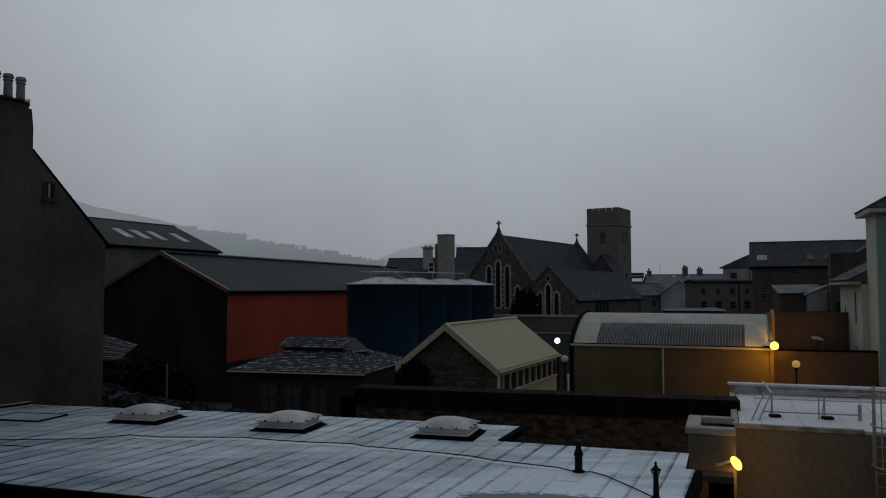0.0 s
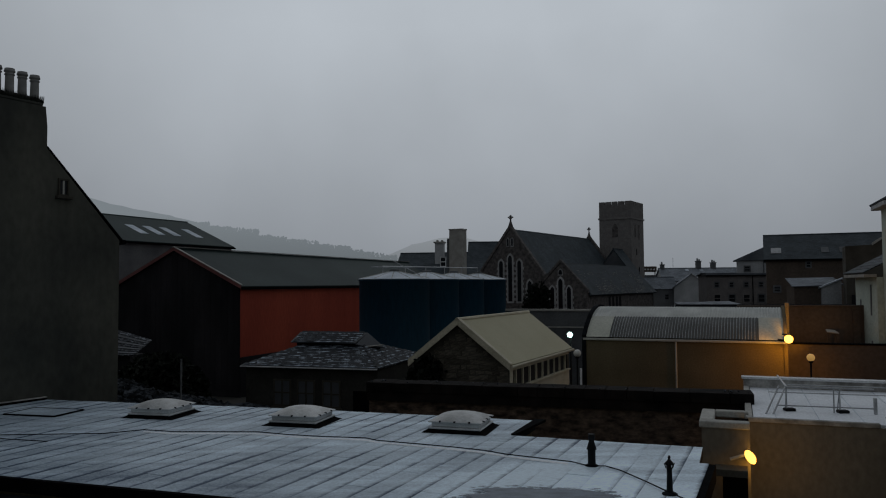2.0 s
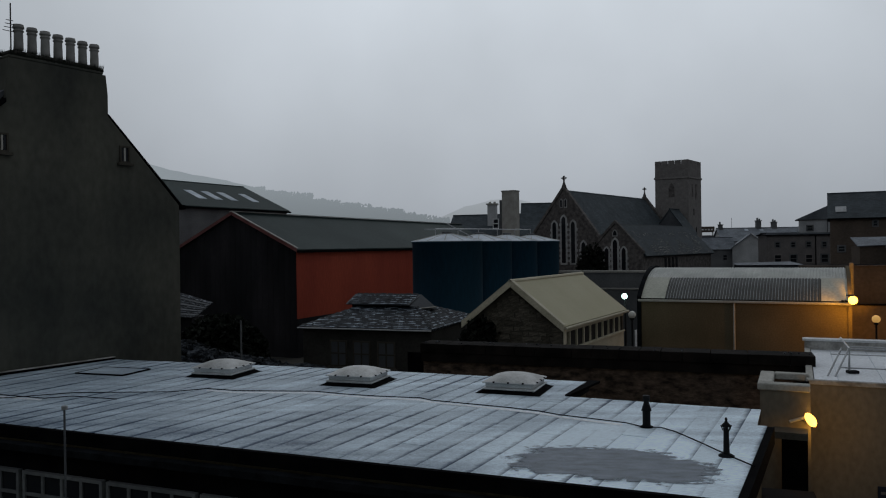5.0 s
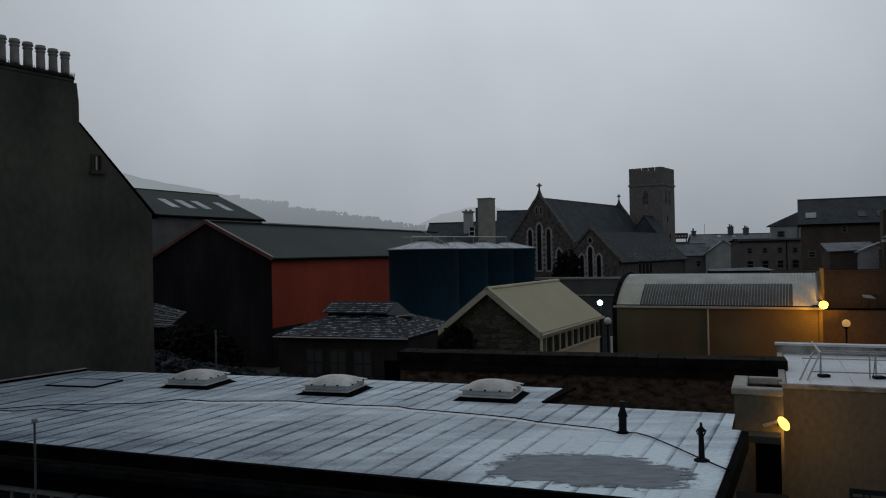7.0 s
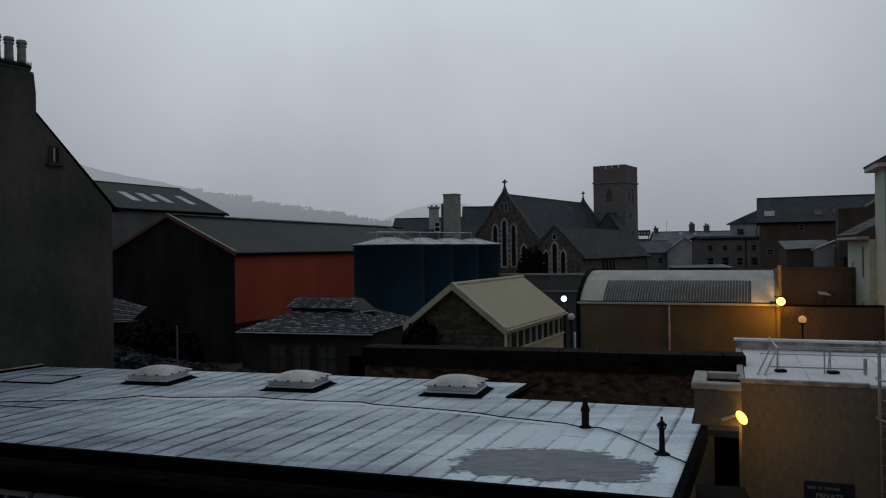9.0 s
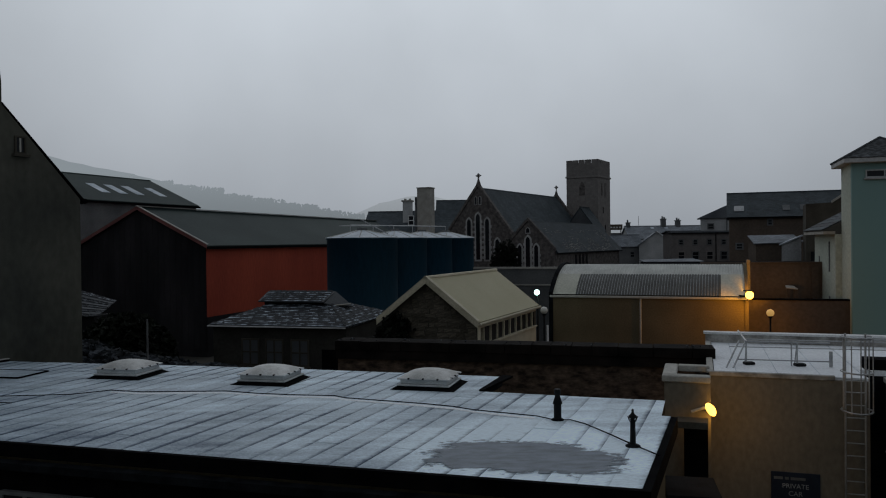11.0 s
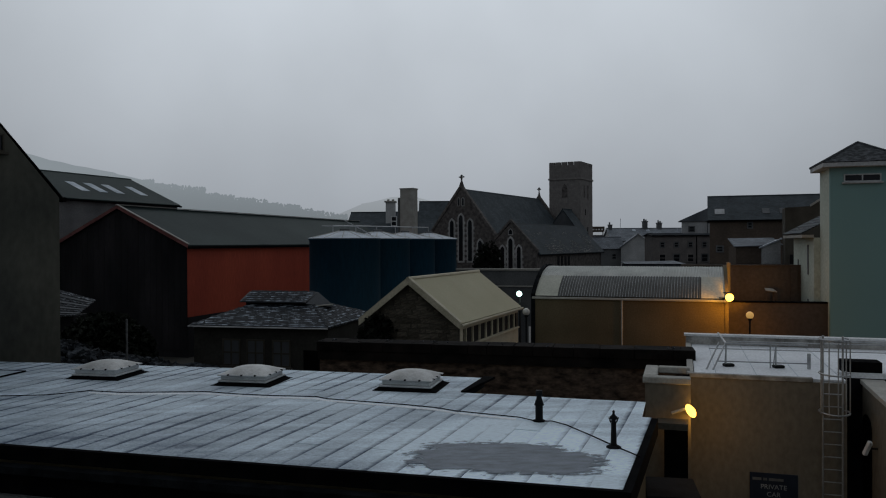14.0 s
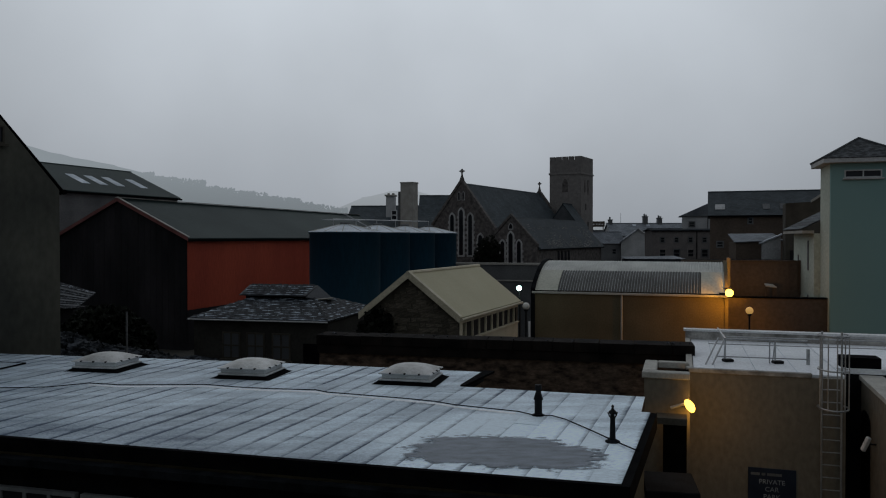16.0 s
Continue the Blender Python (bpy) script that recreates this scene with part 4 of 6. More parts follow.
# ---- stone gable building with the cream roof ----
stone_m = pose(2.34, 30.0, 0, 0, 0, 65)
stone = thing("stone_outbuilding", stone_m, "small stone building with a cream sheet roof", "building")
SW, SLEN, SEV, SRISE = 4.18, 8.2, 4.86, 1.62
part("side_wall", box(0.02, 0, 0, SLEN, 0.3, 3.9), CREAM_TRIM, stone)
part("window_head", box(0.02, 0, 4.58, SLEN, 0.3, 4.8), CREAM_TRIM, stone)
part("side_wall", box(0.02, SW - 0.3, 0, SLEN, SW, SEV - 0.05), STONE, stone)
gend = [(0, 0.003, 0), (0, SW - 0.003, 0), (0, SW - 0.003, SEV), (0, SW / 2, SEV + SRISE - 0.05), (0, 0.003, SEV)]
part("gable_wall", prism(gend, (0.3, 0, 0)), MORTAR, stone)
part("gable_wall", prism([(SLEN - 0.3, y, z) for _, y, z in gend], (0.296, 0, 0)), STONE, stone)
ov = 0.13
slope = SRISE / (SW / 2)
for y0, sign in ((0, -1), (SW, 1)):
    ye, ze = y0 + sign * ov, SEV - ov * slope + 0.1
    part("roof_slope", roof_slab((-0.25, ye, ze), (SLEN + 0.15, ye, ze), (SLEN + 0.15, SW / 2, SEV + SRISE + 0.1), (-0.25, SW / 2, SEV + SRISE + 0.1), 0.1), CREAM, stone)
    part("barge_board", prism([(-0.3, ye, ze - 0.22), (-0.3, ye, ze + 0.04), (-0.3, SW / 2, SEV + SRISE + 0.14), (-0.3, SW / 2, SEV + SRISE - 0.12)], (0.046, 0, 0)), CREAM_TRIM, stone)
    part("verge_cap", prism([(-0.3, ye, ze + 0.044), (-0.3, SW / 2, SEV + SRISE + 0.144), (-0.05, SW / 2, SEV + SRISE + 0.144), (-0.05, ye, ze + 0.044)], (0, 0, 0.03)), CREAM_TRIM, stone)
part("ridge_cap", rod((-0.3, SW / 2, SEV + SRISE + 0.1), (SLEN + 0.15, SW / 2, SEV + SRISE + 0.1), 0.08, 8), CREAM_TRIM, stone)
part("gutter", rod((-0.25, -0.19, SEV - 0.08), (SLEN + 0.15, -0.19, SEV - 0.08), 0.06, 8), CREAM_TRIM, stone)
part("corner_post", box(0.0, -0.03, 0, 0.3, -0.003, 4.8), CREAM_TRIM, stone)
for i in range(9):
    x0 = 0.5 + i * 0.85
    w = part("window", box(x0 + 0.29, 0.06, 3.9, x0 + 1.04, 0.075, 4.58), DULLGLASS, stone)
    part("mullion", box(x0 + 0.2, -0.012, 3.9, x0 + 0.285, 0.1, 4.58), CREAM_TRIM, w)
part("sill", box(0.3, -0.1, 3.84, SLEN - 0.1, -0.003, 3.9), CREAM_TRIM, stone)

# ---- barrel-roofed hall ----
hall = thing("barrel_roofed_hall", pose(7.42, 42.0, 0, 0, 0, -22), "rendered hall with a pale corrugated barrel roof", "building")
HL, HW, HE, HR = 9.95, 8.4, 5.05, 1.5
part("front_wall", box(0, 0, 0, HL, 0.3, HE - 0.05), BROWNWALL, hall)
part("back_wall", box(0, HW - 0.3, 0, HL, HW, HE - 0.05), BROWNWALL, hall)
rad = (HW * HW / 4 + HR * HR) / (2 * HR)
half = math.asin(HW / 2 / rad)


def arc(f, lift=0.0):
    a = -half + 2 * half * f
    return HW / 2 + (rad + lift) * math.sin(a), HE + HR - rad + (rad + lift) * math.cos(a)


for x0, x1, lift, mat in ((-0.16, 0.05, 0.16, GUTTER), (HL - 0.05, HL + 0.12, 0.12, BROWNWALL)):
    ring = [(x0, *arc(i / 24, lift)) for i in range(25)]
    part("end_wall", prism([(x0, -0.05, 0)] + ring + [(x0, HW + 0.05, 0)], (x1 - x0, 0, 0)), mat, hall)


def barrel_sheet(name, x0, x1, f0, f1, mat, lift, corrugated, label=""):
    bm = bmesh.new()
    n = max(2, int(12 * (f1 - f0) / 0.5))
    m = int((x1 - x0) / 0.0365) if corrugated else 12
    rows = []
    for i in range(m + 1):
        x = x0 + (x1 - x0) * i / m
        wob = 0.026 * math.sin(2 * math.pi * x / 0.146) if corrugated else 0.0
        rows.append([bm.verts.new((x, *arc(f0 + (f1 - f0) * j / n, lift + wob))) for j in range(n + 1)])
    for a, b in zip(rows, rows[1:]):
        for j in range(n):
            bm.faces.new((a[j], b[j], b[j + 1], a[j + 1]))
    return part(name, bm, mat, hall, label, True)


barrel_sheet("roof_sheet", 0.05, HL - 0.05, 0.225, 1.0, BARREL, 0.03, True)
barrel_sheet("roof_sheet", 0.05, 1.3, 0.0, 0.224, BARREL_PALE, 0.05, False)
barrel_sheet("roof_sheet", 8.75, HL - 0.05, 0.0, 0.224, BARREL_PALE, 0.05, False)
barrel_sheet("rooflight_sheet", 1.3, 8.75, 0.0, 0.222, ROOFLIGHT, 0.04, True, "dirty grey translucent corrugated sheet")
lines = bmesh.new()
n_lines = int((8.75 - 1.3) / 0.146)
for i in range(n_lines):
    x = 1.3 + 0.1095 + i * 0.146
    if x > 8.68:
        break
    strip = [[lines.verts.new((x + dx, *arc(0.005 + 0.214 * j / 6, 0.04 + dz))) for dx, dz in ((-0.013, -0.016), (0.0, -0.01), (0.013, -0.016))] for j in range(7)]
    for a, b in zip(strip, strip[1:]):
        for k in range(2):
            lines.faces.new((a[k], a[k + 1], b[k + 1], b[k]))
part("groove_frost", lines, PEBBLE_TOWN, hall, "thin frost lying in the grooves")["kind"] = "stuff"
part("gutter", box(-0.1, -0.16, HE - 0.14, HL + 0.1, -0.003, HE - 0.02, 0.02), CONCRETE, hall)
part("end_pier", box(HL + 0.125, 3.6, 0, HL + 0.32, 4.1, HE + 1.8, 0.02), TAN, hall)
part("downpipe", rod((4.75, -0.08, 0), (4.75, -0.08, HE - 0.1), 0.05, 8), CONCRETE, hall)

# ---- churchyard wall between the buildings ----
cw = thing("churchyard_wall", pose(4.0, 57.5, 0, 0, 0, -18), "grey rendered churchyard wall with a pale coping", "wall")
part("wall_face", box(0, 0, 0, 9, 0.4, 5.95), PEBBLE, cw)
part("coping", box(-0.1, -0.08, 5.953, 9.1, 0.48, 6.1), CONCRETE, cw)
part("ledge", box(0, -0.1, 4.75, 9, -0.003, 4.85), CONCRETE, cw)

# ---- church ----
church = thing("church", pose(7.25, 90.0, 0, 0, 0, 58), "dark stone church with lancet windows and slate roofs", "church")
CW, CL, CE, CR = 8.6, 25.0, 8.75, 5.62
base = [(0, -CW / 2, 0), (0, CW / 2, 0), (0, CW / 2, CE), (0, 0, CE + CR), (0, -CW / 2, CE)]
part("gable_wall", prism(base, (0.6, 0, 0)), CHURCH, church)
part("gable_wall", prism([(CL - 0.6, y, z) for _, y, z in base], (0.6, 0, 0)), CHURCH, church)
part("nave_wall", box(0.6, -CW / 2, 0, CL - 0.6, -CW / 2 + 0.6, CE), CHURCH, church)
part("nave_wall", box(0.6, CW / 2 - 0.6, 0, CL - 0.6, CW / 2, CE), CHURCH, church)
for sgn in (-1, 1):
    part("nave_roof", roof_slab((0.3, sgn * (CW / 2 + 0.3), CE - 0.2), (CL - 0.3, sgn * (CW / 2 + 0.3), CE - 0.2), (CL - 0.3, 0, CE + CR + 0.05), (0.3, 0, CE + CR + 0.05), 0.2), SLATE_FAR, church)
    for x0 in (-0.1, CL - 0.5):
        part("coping", prism([(x0, sgn * (CW / 2 + 0.1), CE - 0.1), (x0, sgn * (CW / 2 + 0.1), CE + 0.35), (x0, 0, CE + CR + 0.55), (x0, 0, CE + CR + 0.1)], (0.6, 0, 0)), CHURCH, church)


def stone_cross(x, z):
    c = part("cross_finial", lathe([(0.38, 0), (0.3, 0.3), (0.14, 0.9), (0.11, 1.2), (0.11, 1.25)], 8), CHURCH, church)
    c.location, c.scale = (x, 0, z), (0.8, 0.85, 0.62) if x < 5 else (0.7, 0.7, 0.62)
    bm = box(-0.09, -0.09, 1.25, 0.09, 0.09, 2.15)
    box(-0.085, -0.42, 1.63, 0.085, 0.42, 1.8, bm=bm)
    part("cross", bm, CHURCH, c)
    bm = bmesh.new()
    for k in range(16):
        a0, a1 = 2 * math.pi * k / 16, 2 * math.pi * (k + 1) / 16
        rod((0, 0.28 * math.cos(a0), 1.715 + 0.28 * math.sin(a0)), (0, 0.28 * math.cos(a1), 1.715 + 0.28 * math.sin(a1)), 0.05, 5, bm)
    part("ring", bm, CHURCH, c)
    return c


stone_cross(0.2, CE + CR + 0.35)
stone_cross(CL - 0.2, CE + CR + 0.35)


def lancet(parent, y, z, w, h, x=0.0, trim=0.22):
    """A pointed window in a wall that faces -x: a dressed surround and a dark light."""
    def outline(g, x0):
        pts = [(x0, y - w / 2 - g, z - g), (x0, y + w / 2 + g, z - g), (x0, y + w / 2 + g, z + h - w * 0.8)]
        for k in range(1, 6):
            a = k / 6
            pts.append((x0, y + (w / 2 + g) * (1 - a ** 1.6), z + h - w * 0.8 + (w * 0.8 + g * 1.3) * a ** 0.75))
        pts.append((x0, y, z + h + g * 1.3))
        for k in range(5, 0, -1):
            a = k / 6
            pts.append((x0, y - (w / 2 + g) * (1 - a ** 1.6), z + h - w * 0.8 + (w * 0.8 + g * 1.3) * a ** 0.75))
        pts.append((x0, y - w / 2 - g, z + h - w * 0.8))
        return pts
    o = part("lancet_window", prism(outline(trim, x - 0.06), (0.1, 0, 0)), DRESSED, parent, "dressed pale stone surround")
    part("light", prism(outline(0, x - 0.09), (0.1, 0, 0)), DARKGLASS, o)
    if h > 2:
        for k in range(int((h - w) / 0.6)):
            for sgn in (-1, 1):
                y0 = y + sgn * (w / 2 + trim - 0.01)
                part("quoin", box(x - 0.07, min(y0, y0 + sgn * 0.13), z + 0.1 + k * 0.6, x + 0.03, max(y0, y0 + sgn * 0.13), z + 0.4 + k * 0.6), DRESSED, o)
    return o


lancet(church, 0.0, 5.9, 0.5, 5.4, trim=0.2)
lancet(church, 1.2, 5.9, 0.48, 4.8, trim=0.2)
lancet(church, -1.2, 5.9, 0.48, 4.8, trim=0.2)
lancet(church, -2.5, 5.9, 0.5, 2.4, trim=0.2)
lancet(church, 0.28, 12.4, 0.22, 0.9, trim=0.08)
lancet(church, -0.28, 12.4, 0.22, 0.9, trim=0.08)

# side aisle, with its own gable on the same front
aisle = thing("church_aisle", pose(7.25, 90.0, 0, 0, 0, 58), "lower side aisle of the church with a slate roof", "church")
AY = -7.0
AW, AE, AR = 6.2, 7.0, 3.2
ab = [(-1.5, AY - AW / 2, 0), (-1.5, AY + AW / 2, 0), (-1.5, AY + AW / 2, AE), (-1.5, AY, AE + AR), (-1.5, AY - AW / 2, AE)]
part("gable_wall", prism(ab, (0.6, 0, 0)), CHURCH, aisle)
part("side_wall", box(-0.9, AY - AW / 2, 0, 22, AY - AW / 2 + 0.6, AE), CHURCH, aisle)
part("end_wall", prism([(21.4, y, z) for _, y, z in ab], (0.6, 0, 0)), CHURCH, aisle)
for sgn in (-1, 1):
    part("aisle_roof", roof_slab((-1.2, AY + sgn * (AW / 2 + 0.4), AE - 0.3), (22.4, AY + sgn * (AW / 2 + 0.4), AE - 0.3), (22.4, AY, AE + AR + 0.05), (-1.2, AY, AE + AR + 0.05), 0.2), SLATE_FAR, aisle)
    part("coping", prism([(-1.6, AY + sgn * (AW / 2 + 0.1), AE - 0.1), (-1.6, AY + sgn * (AW / 2 + 0.1), AE + 0.3), (-1.6, AY, AE + AR + 0.45), (-1.6, AY, AE + AR + 0.1)], (0.5, 0, 0)), CHURCH, aisle)
flecks = bmesh.new()
fleck_rng = random.Random(17)
slope_y, slope_z = AW / 2 + 0.4, AR + 0.35
for _ in range(900):
    f = 0.75 * fleck_rng.random() ** 1.5
    x = fleck_rng.uniform(0.5, 21.5)
    if noise.noise((x * 0.35, f * 3.0, 2.0)) + 0.35 * fleck_rng.uniform(-1, 1) < 0.12:
        continue
    y, z = AY - slope_y * (1 - f), AE - 0.28 + slope_z * f
    w, h = fleck_rng.uniform(0.15, 0.55), fleck_rng.uniform(0.02, 0.05)
    up_y, up_z = slope_y * h / slope_z, h
    corners = [(x, y, z), (x + w, y, z), (x + w * 0.9, y + up_y, z + up_z), (x + 0.02, y + up_y, z + up_z)]
    prism([(px_, py_, pz_ + 0.02) for px_, py_, pz_ in corners], (0, -0.01, 0.02), flecks)
part("frost_flecks", flecks, TOWERSTONE, aisle, "small patches of frost on the slates")["kind"] = "stuff"
lancet(aisle, AY, 5.0, 0.5, 3.5, -1.5, 0.2)
lancet(aisle, AY - 1.0, 5.0, 0.45, 2.6, -1.5, 0.18)
lancet(aisle, AY + 1.0, 5.0, 0.45, 2.6, -1.5, 0.18)
lancet(aisle, AY, 8.95, 0.4, 0.55, -1.5, 0.1)
for k in range(4):
    part("aisle_window", box(5 + k * 1.2, AY - AW / 2 - 0.05, 4.6, 5.6 + k * 1.2, AY - AW / 2 - 0.003, 6.4), DARKGLASS, aisle)

# tower
tower = thing("church_tower", pose(22.2, 112.6, 0, 0, 0, -32), "square battlemented stone church tower", "tower")
TW, TD, TZ = 4.8, 5.6, 19.8
part("tower_wall", box(0, 0, 0, TW, TD, TZ - 2.6), TOWER_WALL, tower)
part("string_course", box(-0.12, -0.12, TZ - 2.6, TW + 0.12, TD + 0.12, TZ - 2.35), TOWER_WALL, tower)
bm = bmesh.new()
for x0, y0, x1, y1 in ((0, 0, TW, 0.4), (0, TD - 0.4, TW, TD), (0, 0.4, 0.4, TD - 0.4), (TW - 0.4, 0.4, TW, TD - 0.4)):
    box(x0, y0, TZ - 2.35, x1, y1, TZ - 0.5, bm=bm)
part("parapet", bm, TOWER_WALL, tower)
for k in range(5):
    x0 = k * (TW + 0.0) / 5
    for y0 in (0.0, TD - 0.4):
        part("merlon", box(x0 + 0.001, y0, TZ - 0.498, x0 + TW / 5 - 0.17 * (k < 4), y0 + 0.4, TZ), TOWER_WALL, tower)
    ys = 0.4 + k * (TD - 0.8) / 5
    for xx in (0.0, TW - 0.4):
        part("merlon", box(xx, ys + 0.002, TZ - 0.498, xx + 0.4, ys + (TD - 0.8) / 5 - 0.2, TZ), TOWER_WALL, tower)
part("belfry_light", prism([(TW / 2 - 0.42, -0.04, 14.6), (TW / 2 + 0.42, -0.04, 14.6), (TW / 2 + 0.42, -0.04, 15.9), (TW / 2 + 0.25, -0.04, 16.35), (TW / 2, -0.04, 16.6), (TW / 2 - 0.25, -0.04, 16.35), (TW / 2 - 0.42, -0.04, 15.9)], (0, 0.03, 0)), CHURCH, tower)
part("belfry_light", box(TW + 0.004, TD / 2 + 0.2, 14.3, TW + 0.04, TD / 2 + 0.9, 16.5), CHURCH, tower)
part("belfry_light", box(TW + 0.004, TD / 2 - 1.3, 14.6, TW + 0.04, TD / 2 - 0.8, 16.4), CHURCH, tower)
part("slit", box(TW + 0.004, TD / 2 + 0.3, 8.9, TW + 0.04, TD / 2 + 0.65, 10.3), BLACK, tower)
part("slit", box(TW + 0.004, TD / 2 - 0.7, 12.0, TW + 0.04, TD / 2 - 0.45, 12.9), BLACK, tower)
gabled("church_porch", pose(25.1, 105.6, 0, 0, 0, 58), "small dark slate-roofed gable against the tower", 5.0, 3.6, 9.3, 3.3, DARKWALL, SLATE_FAR, 0.1, SLATE)

# ---- houses left of the church ----
slab = thing("pale_stair_tower", pose(0.1, 84.0, 0, 0, 0, -25), "plain pale rendered stair tower", "tower")
part("tower_wall", box(0, 0, 0, 1.5, 1.3, 13.9), CONCRETE, slab)
part("flue", box(-0.42, 0.3, 0, -0.06, 0.7, 13.0), PEBBLE, slab)
part("flat_top", box(-0.06, -0.06, 13.9, 1.56, 1.36, 14.02), CONCRETE, slab)
far_house = gabled("terrace_house", pose(-6.6, 96.0, 0, 0, 0, -8), "dark slate-roofed house behind the tanks", 9, 13.0, 9.2, 2.7, BRICK, SLATE_FAR, 0.3)
ch = part("chimney_stack", box(4.65, 2.0, 10.0, 5.75, 3.2, 13.2), PEBBLE_TOWN, far_house)
part("chimney_cap", box(4.5, 1.8, 13.203, 5.9, 3.4, 13.38), CONCRETE, ch)
for k in range(2):
    part("chimney_pot", rod((4.9 + k * 0.6, 2.6, 13.38), (4.9 + k * 0.6, 2.6, 13.6), 0.16, 8), CONCRETE, ch)
window_unit(far_house, 5.62, 10.12, 0.75, 1.25, 0.0, WHITEPAINT, DARKGLASS, (1, 2), t=0.1)
gabled("terrace_house", pose(2.6, 96.0, 0, 0, 0, -4), "dark slate-roofed house beside the church", 9, 8.0, 9.8, 3.5, BRICK, SLATE_FAR, 0.3)

# ---- warehouse behind the red shed ----
wh = gabled("grey_warehouse", pose(-35.7, 67.15, 0, 0, 0, 66), "grey warehouse with four pale rooflights", 14, 25, 12.5, 3.1, PEBBLE, SHEET, 0.25)
part("gutter", box(-0.2, -0.42, 12.25, 25.3, -0.27, 12.42), BLACK, wh)
for x0 in (13.1, 15.5, 17.9, 21.4):
    z0, z1 = 12.5 + 3.1 * 2.0 / 7 + 0.17, 12.5 + 3.1 * 4.3 / 7 + 0.17
    part("rooflight", roof_slab((x0, 2.0, z0), (x0 + 1.1, 2.0, z0), (x0 + 1.1, 4.3, z1), (x0, 4.3, z1), 0.06), TANKTOP, wh)

# ---- white-roofed building with the ladder ----
annex = thing("flat_annex", pose(6.81, 17.71, 0, 0, 0, -20.5), "tan rendered flat-roofed annex with frosted roof", "building")
AZ, AL, ADP = 4.9, 9.0, 5.7
part("front_wall", box(0, 0, 0, 3.35, 0.11, AZ - 0.092), TAN, annex)
part("front_wall", box(0, 0.114, 0, 3.35, 0.3, AZ - 0.16), TAN, annex)
part("side_wall", box(0, 0.304, 0, 0.3, ADP + 1.5, AZ - 0.16), TAN, annex)
part("roof_deck", box(3.36, 1.3, AZ - 0.155, AL, ADP + 1.4, AZ - 0.03), ROOFFROST, annex, "frost-covered pale roof membrane")
part("roof_deck", box(0.12, 0.12, AZ - 0.155, 3.355, ADP + 1.4, AZ - 0.03), ROOFFROST, annex, "frost-covered pale roof membrane")
part("kerb", box(-0.02, -0.03, AZ - 0.09, 2.66, 0.11, AZ + 0.015, 0.012), KERB, annex)
part("kerb", box(-0.05, 0.114, AZ - 0.157, 0.1, ADP, AZ + 0.012, 0.012), CONCRETE, annex)
part("back_parapet", box(-0.05, ADP, AZ - 0.3, AL, ADP + 0.25, AZ + 0.22), KERB, annex)
part("parapet_cap", box(-0.1, ADP - 0.05, AZ + 0.222, AL, ADP + 0.32, AZ + 0.28), WHITEPAINT, annex)
# Set-back wall takes a dark felt colour to paint the gap's shade.
part("front_wall", box(3.36, 1.32, 0, AL, 1.6, AZ - 0.16), FELT, annex)
part("side_wall", box(3.05, 0.304, 0, 3.35, 1.3, AZ - 0.16), TAN, annex)
part("hatch_box", box(3.5, 1.35, AZ - 0.03, 4.35, 1.9, AZ + 0.22), BLACK, annex)
for k in range(4):
    part("membrane_seam", box(0.6 + k * 0.9, 0.2, AZ - 0.029, 0.615 + k * 0.9, ADP - 0.05, AZ - 0.024), TANKTOP, annex)


guard = thing("roof_guardrail", Matrix(), "galvanised free-standing guardrail on the annex roof", "railing")
gz = AZ - 0.03
ga, gb, gc = Vector((8.16, 18.78, 4.87)), Vector((9.27, 18.43, 4.87)), Vector((9.97, 18.21, 4.87))
ge = gb + (gb - ga) * 3.2
gf, gtop, gmid = Vector((7.50, 18.40, 4.87)), Vector((0, 0, 0.58)), Vector((0, 0, 0.13))
back = Vector((0.35, 0.94, 0))
part("top_rail", rod(ga + gtop, gc + gtop, 0.02), GALV, guard)
part("mid_rail", rod(ga + gmid - (gb - ga) * 0.2, gc + gmid, 0.016), GALV, guard)
part("top_rail", rod(ga + gtop, ga + gtop + back * 2.3 - (gb - ga) * 0.07, 0.025), GALV, guard)
part("rear_rail", rod(ga + back * 1.6 + gtop * 0.75, ge + back * 1.6 + gtop * 0.75, 0.016), GALV, guard)
part("rear_rail", rod(ga + back * 1.6 - (gb - ga) * 0.3 + gtop * 0.4, ge + back * 1.6 + gtop * 0.4, 0.014), GALV, guard)
part("top_rail", rod(gc + (gc - gb) * 0.9 + back * 0.9 + gtop, ge + back * 0.9 + gtop, 0.02), GALV, guard)
part("end_post", box(gc.x - 0.01, gc.y - 0.03, gz - 0.08, gc.x + 0.05, gc.y + 0.03, gz + 0.38), GALV, guard)
for g in (ga, gb):
    part("post", rod(g, g + gtop, 0.018), GALV, guard)
    part("strut", rod(g + back * 0.5, g + gtop * 0.98, 0.014), GALV, guard)
    part("weight", box(g.x - 0.05, g.y - 0.08, gz, g.x + 0.2, g.y + 0.12, gz + 0.07, 0.02), IRON, guard)
part("post", rod(gb - (gb - ga) * 0.11, gb - (gb - ga) * 0.11 + gtop, 0.018), GALV, guard)
for off in (0.0, 0.16):
    a = gf + (gb - ga).normalized() * off
    part("brace", rod(a, a + back * 1.0 + (gb - ga).normalized() * 0.34 + gtop * 0.92, 0.022), GALV, guard)

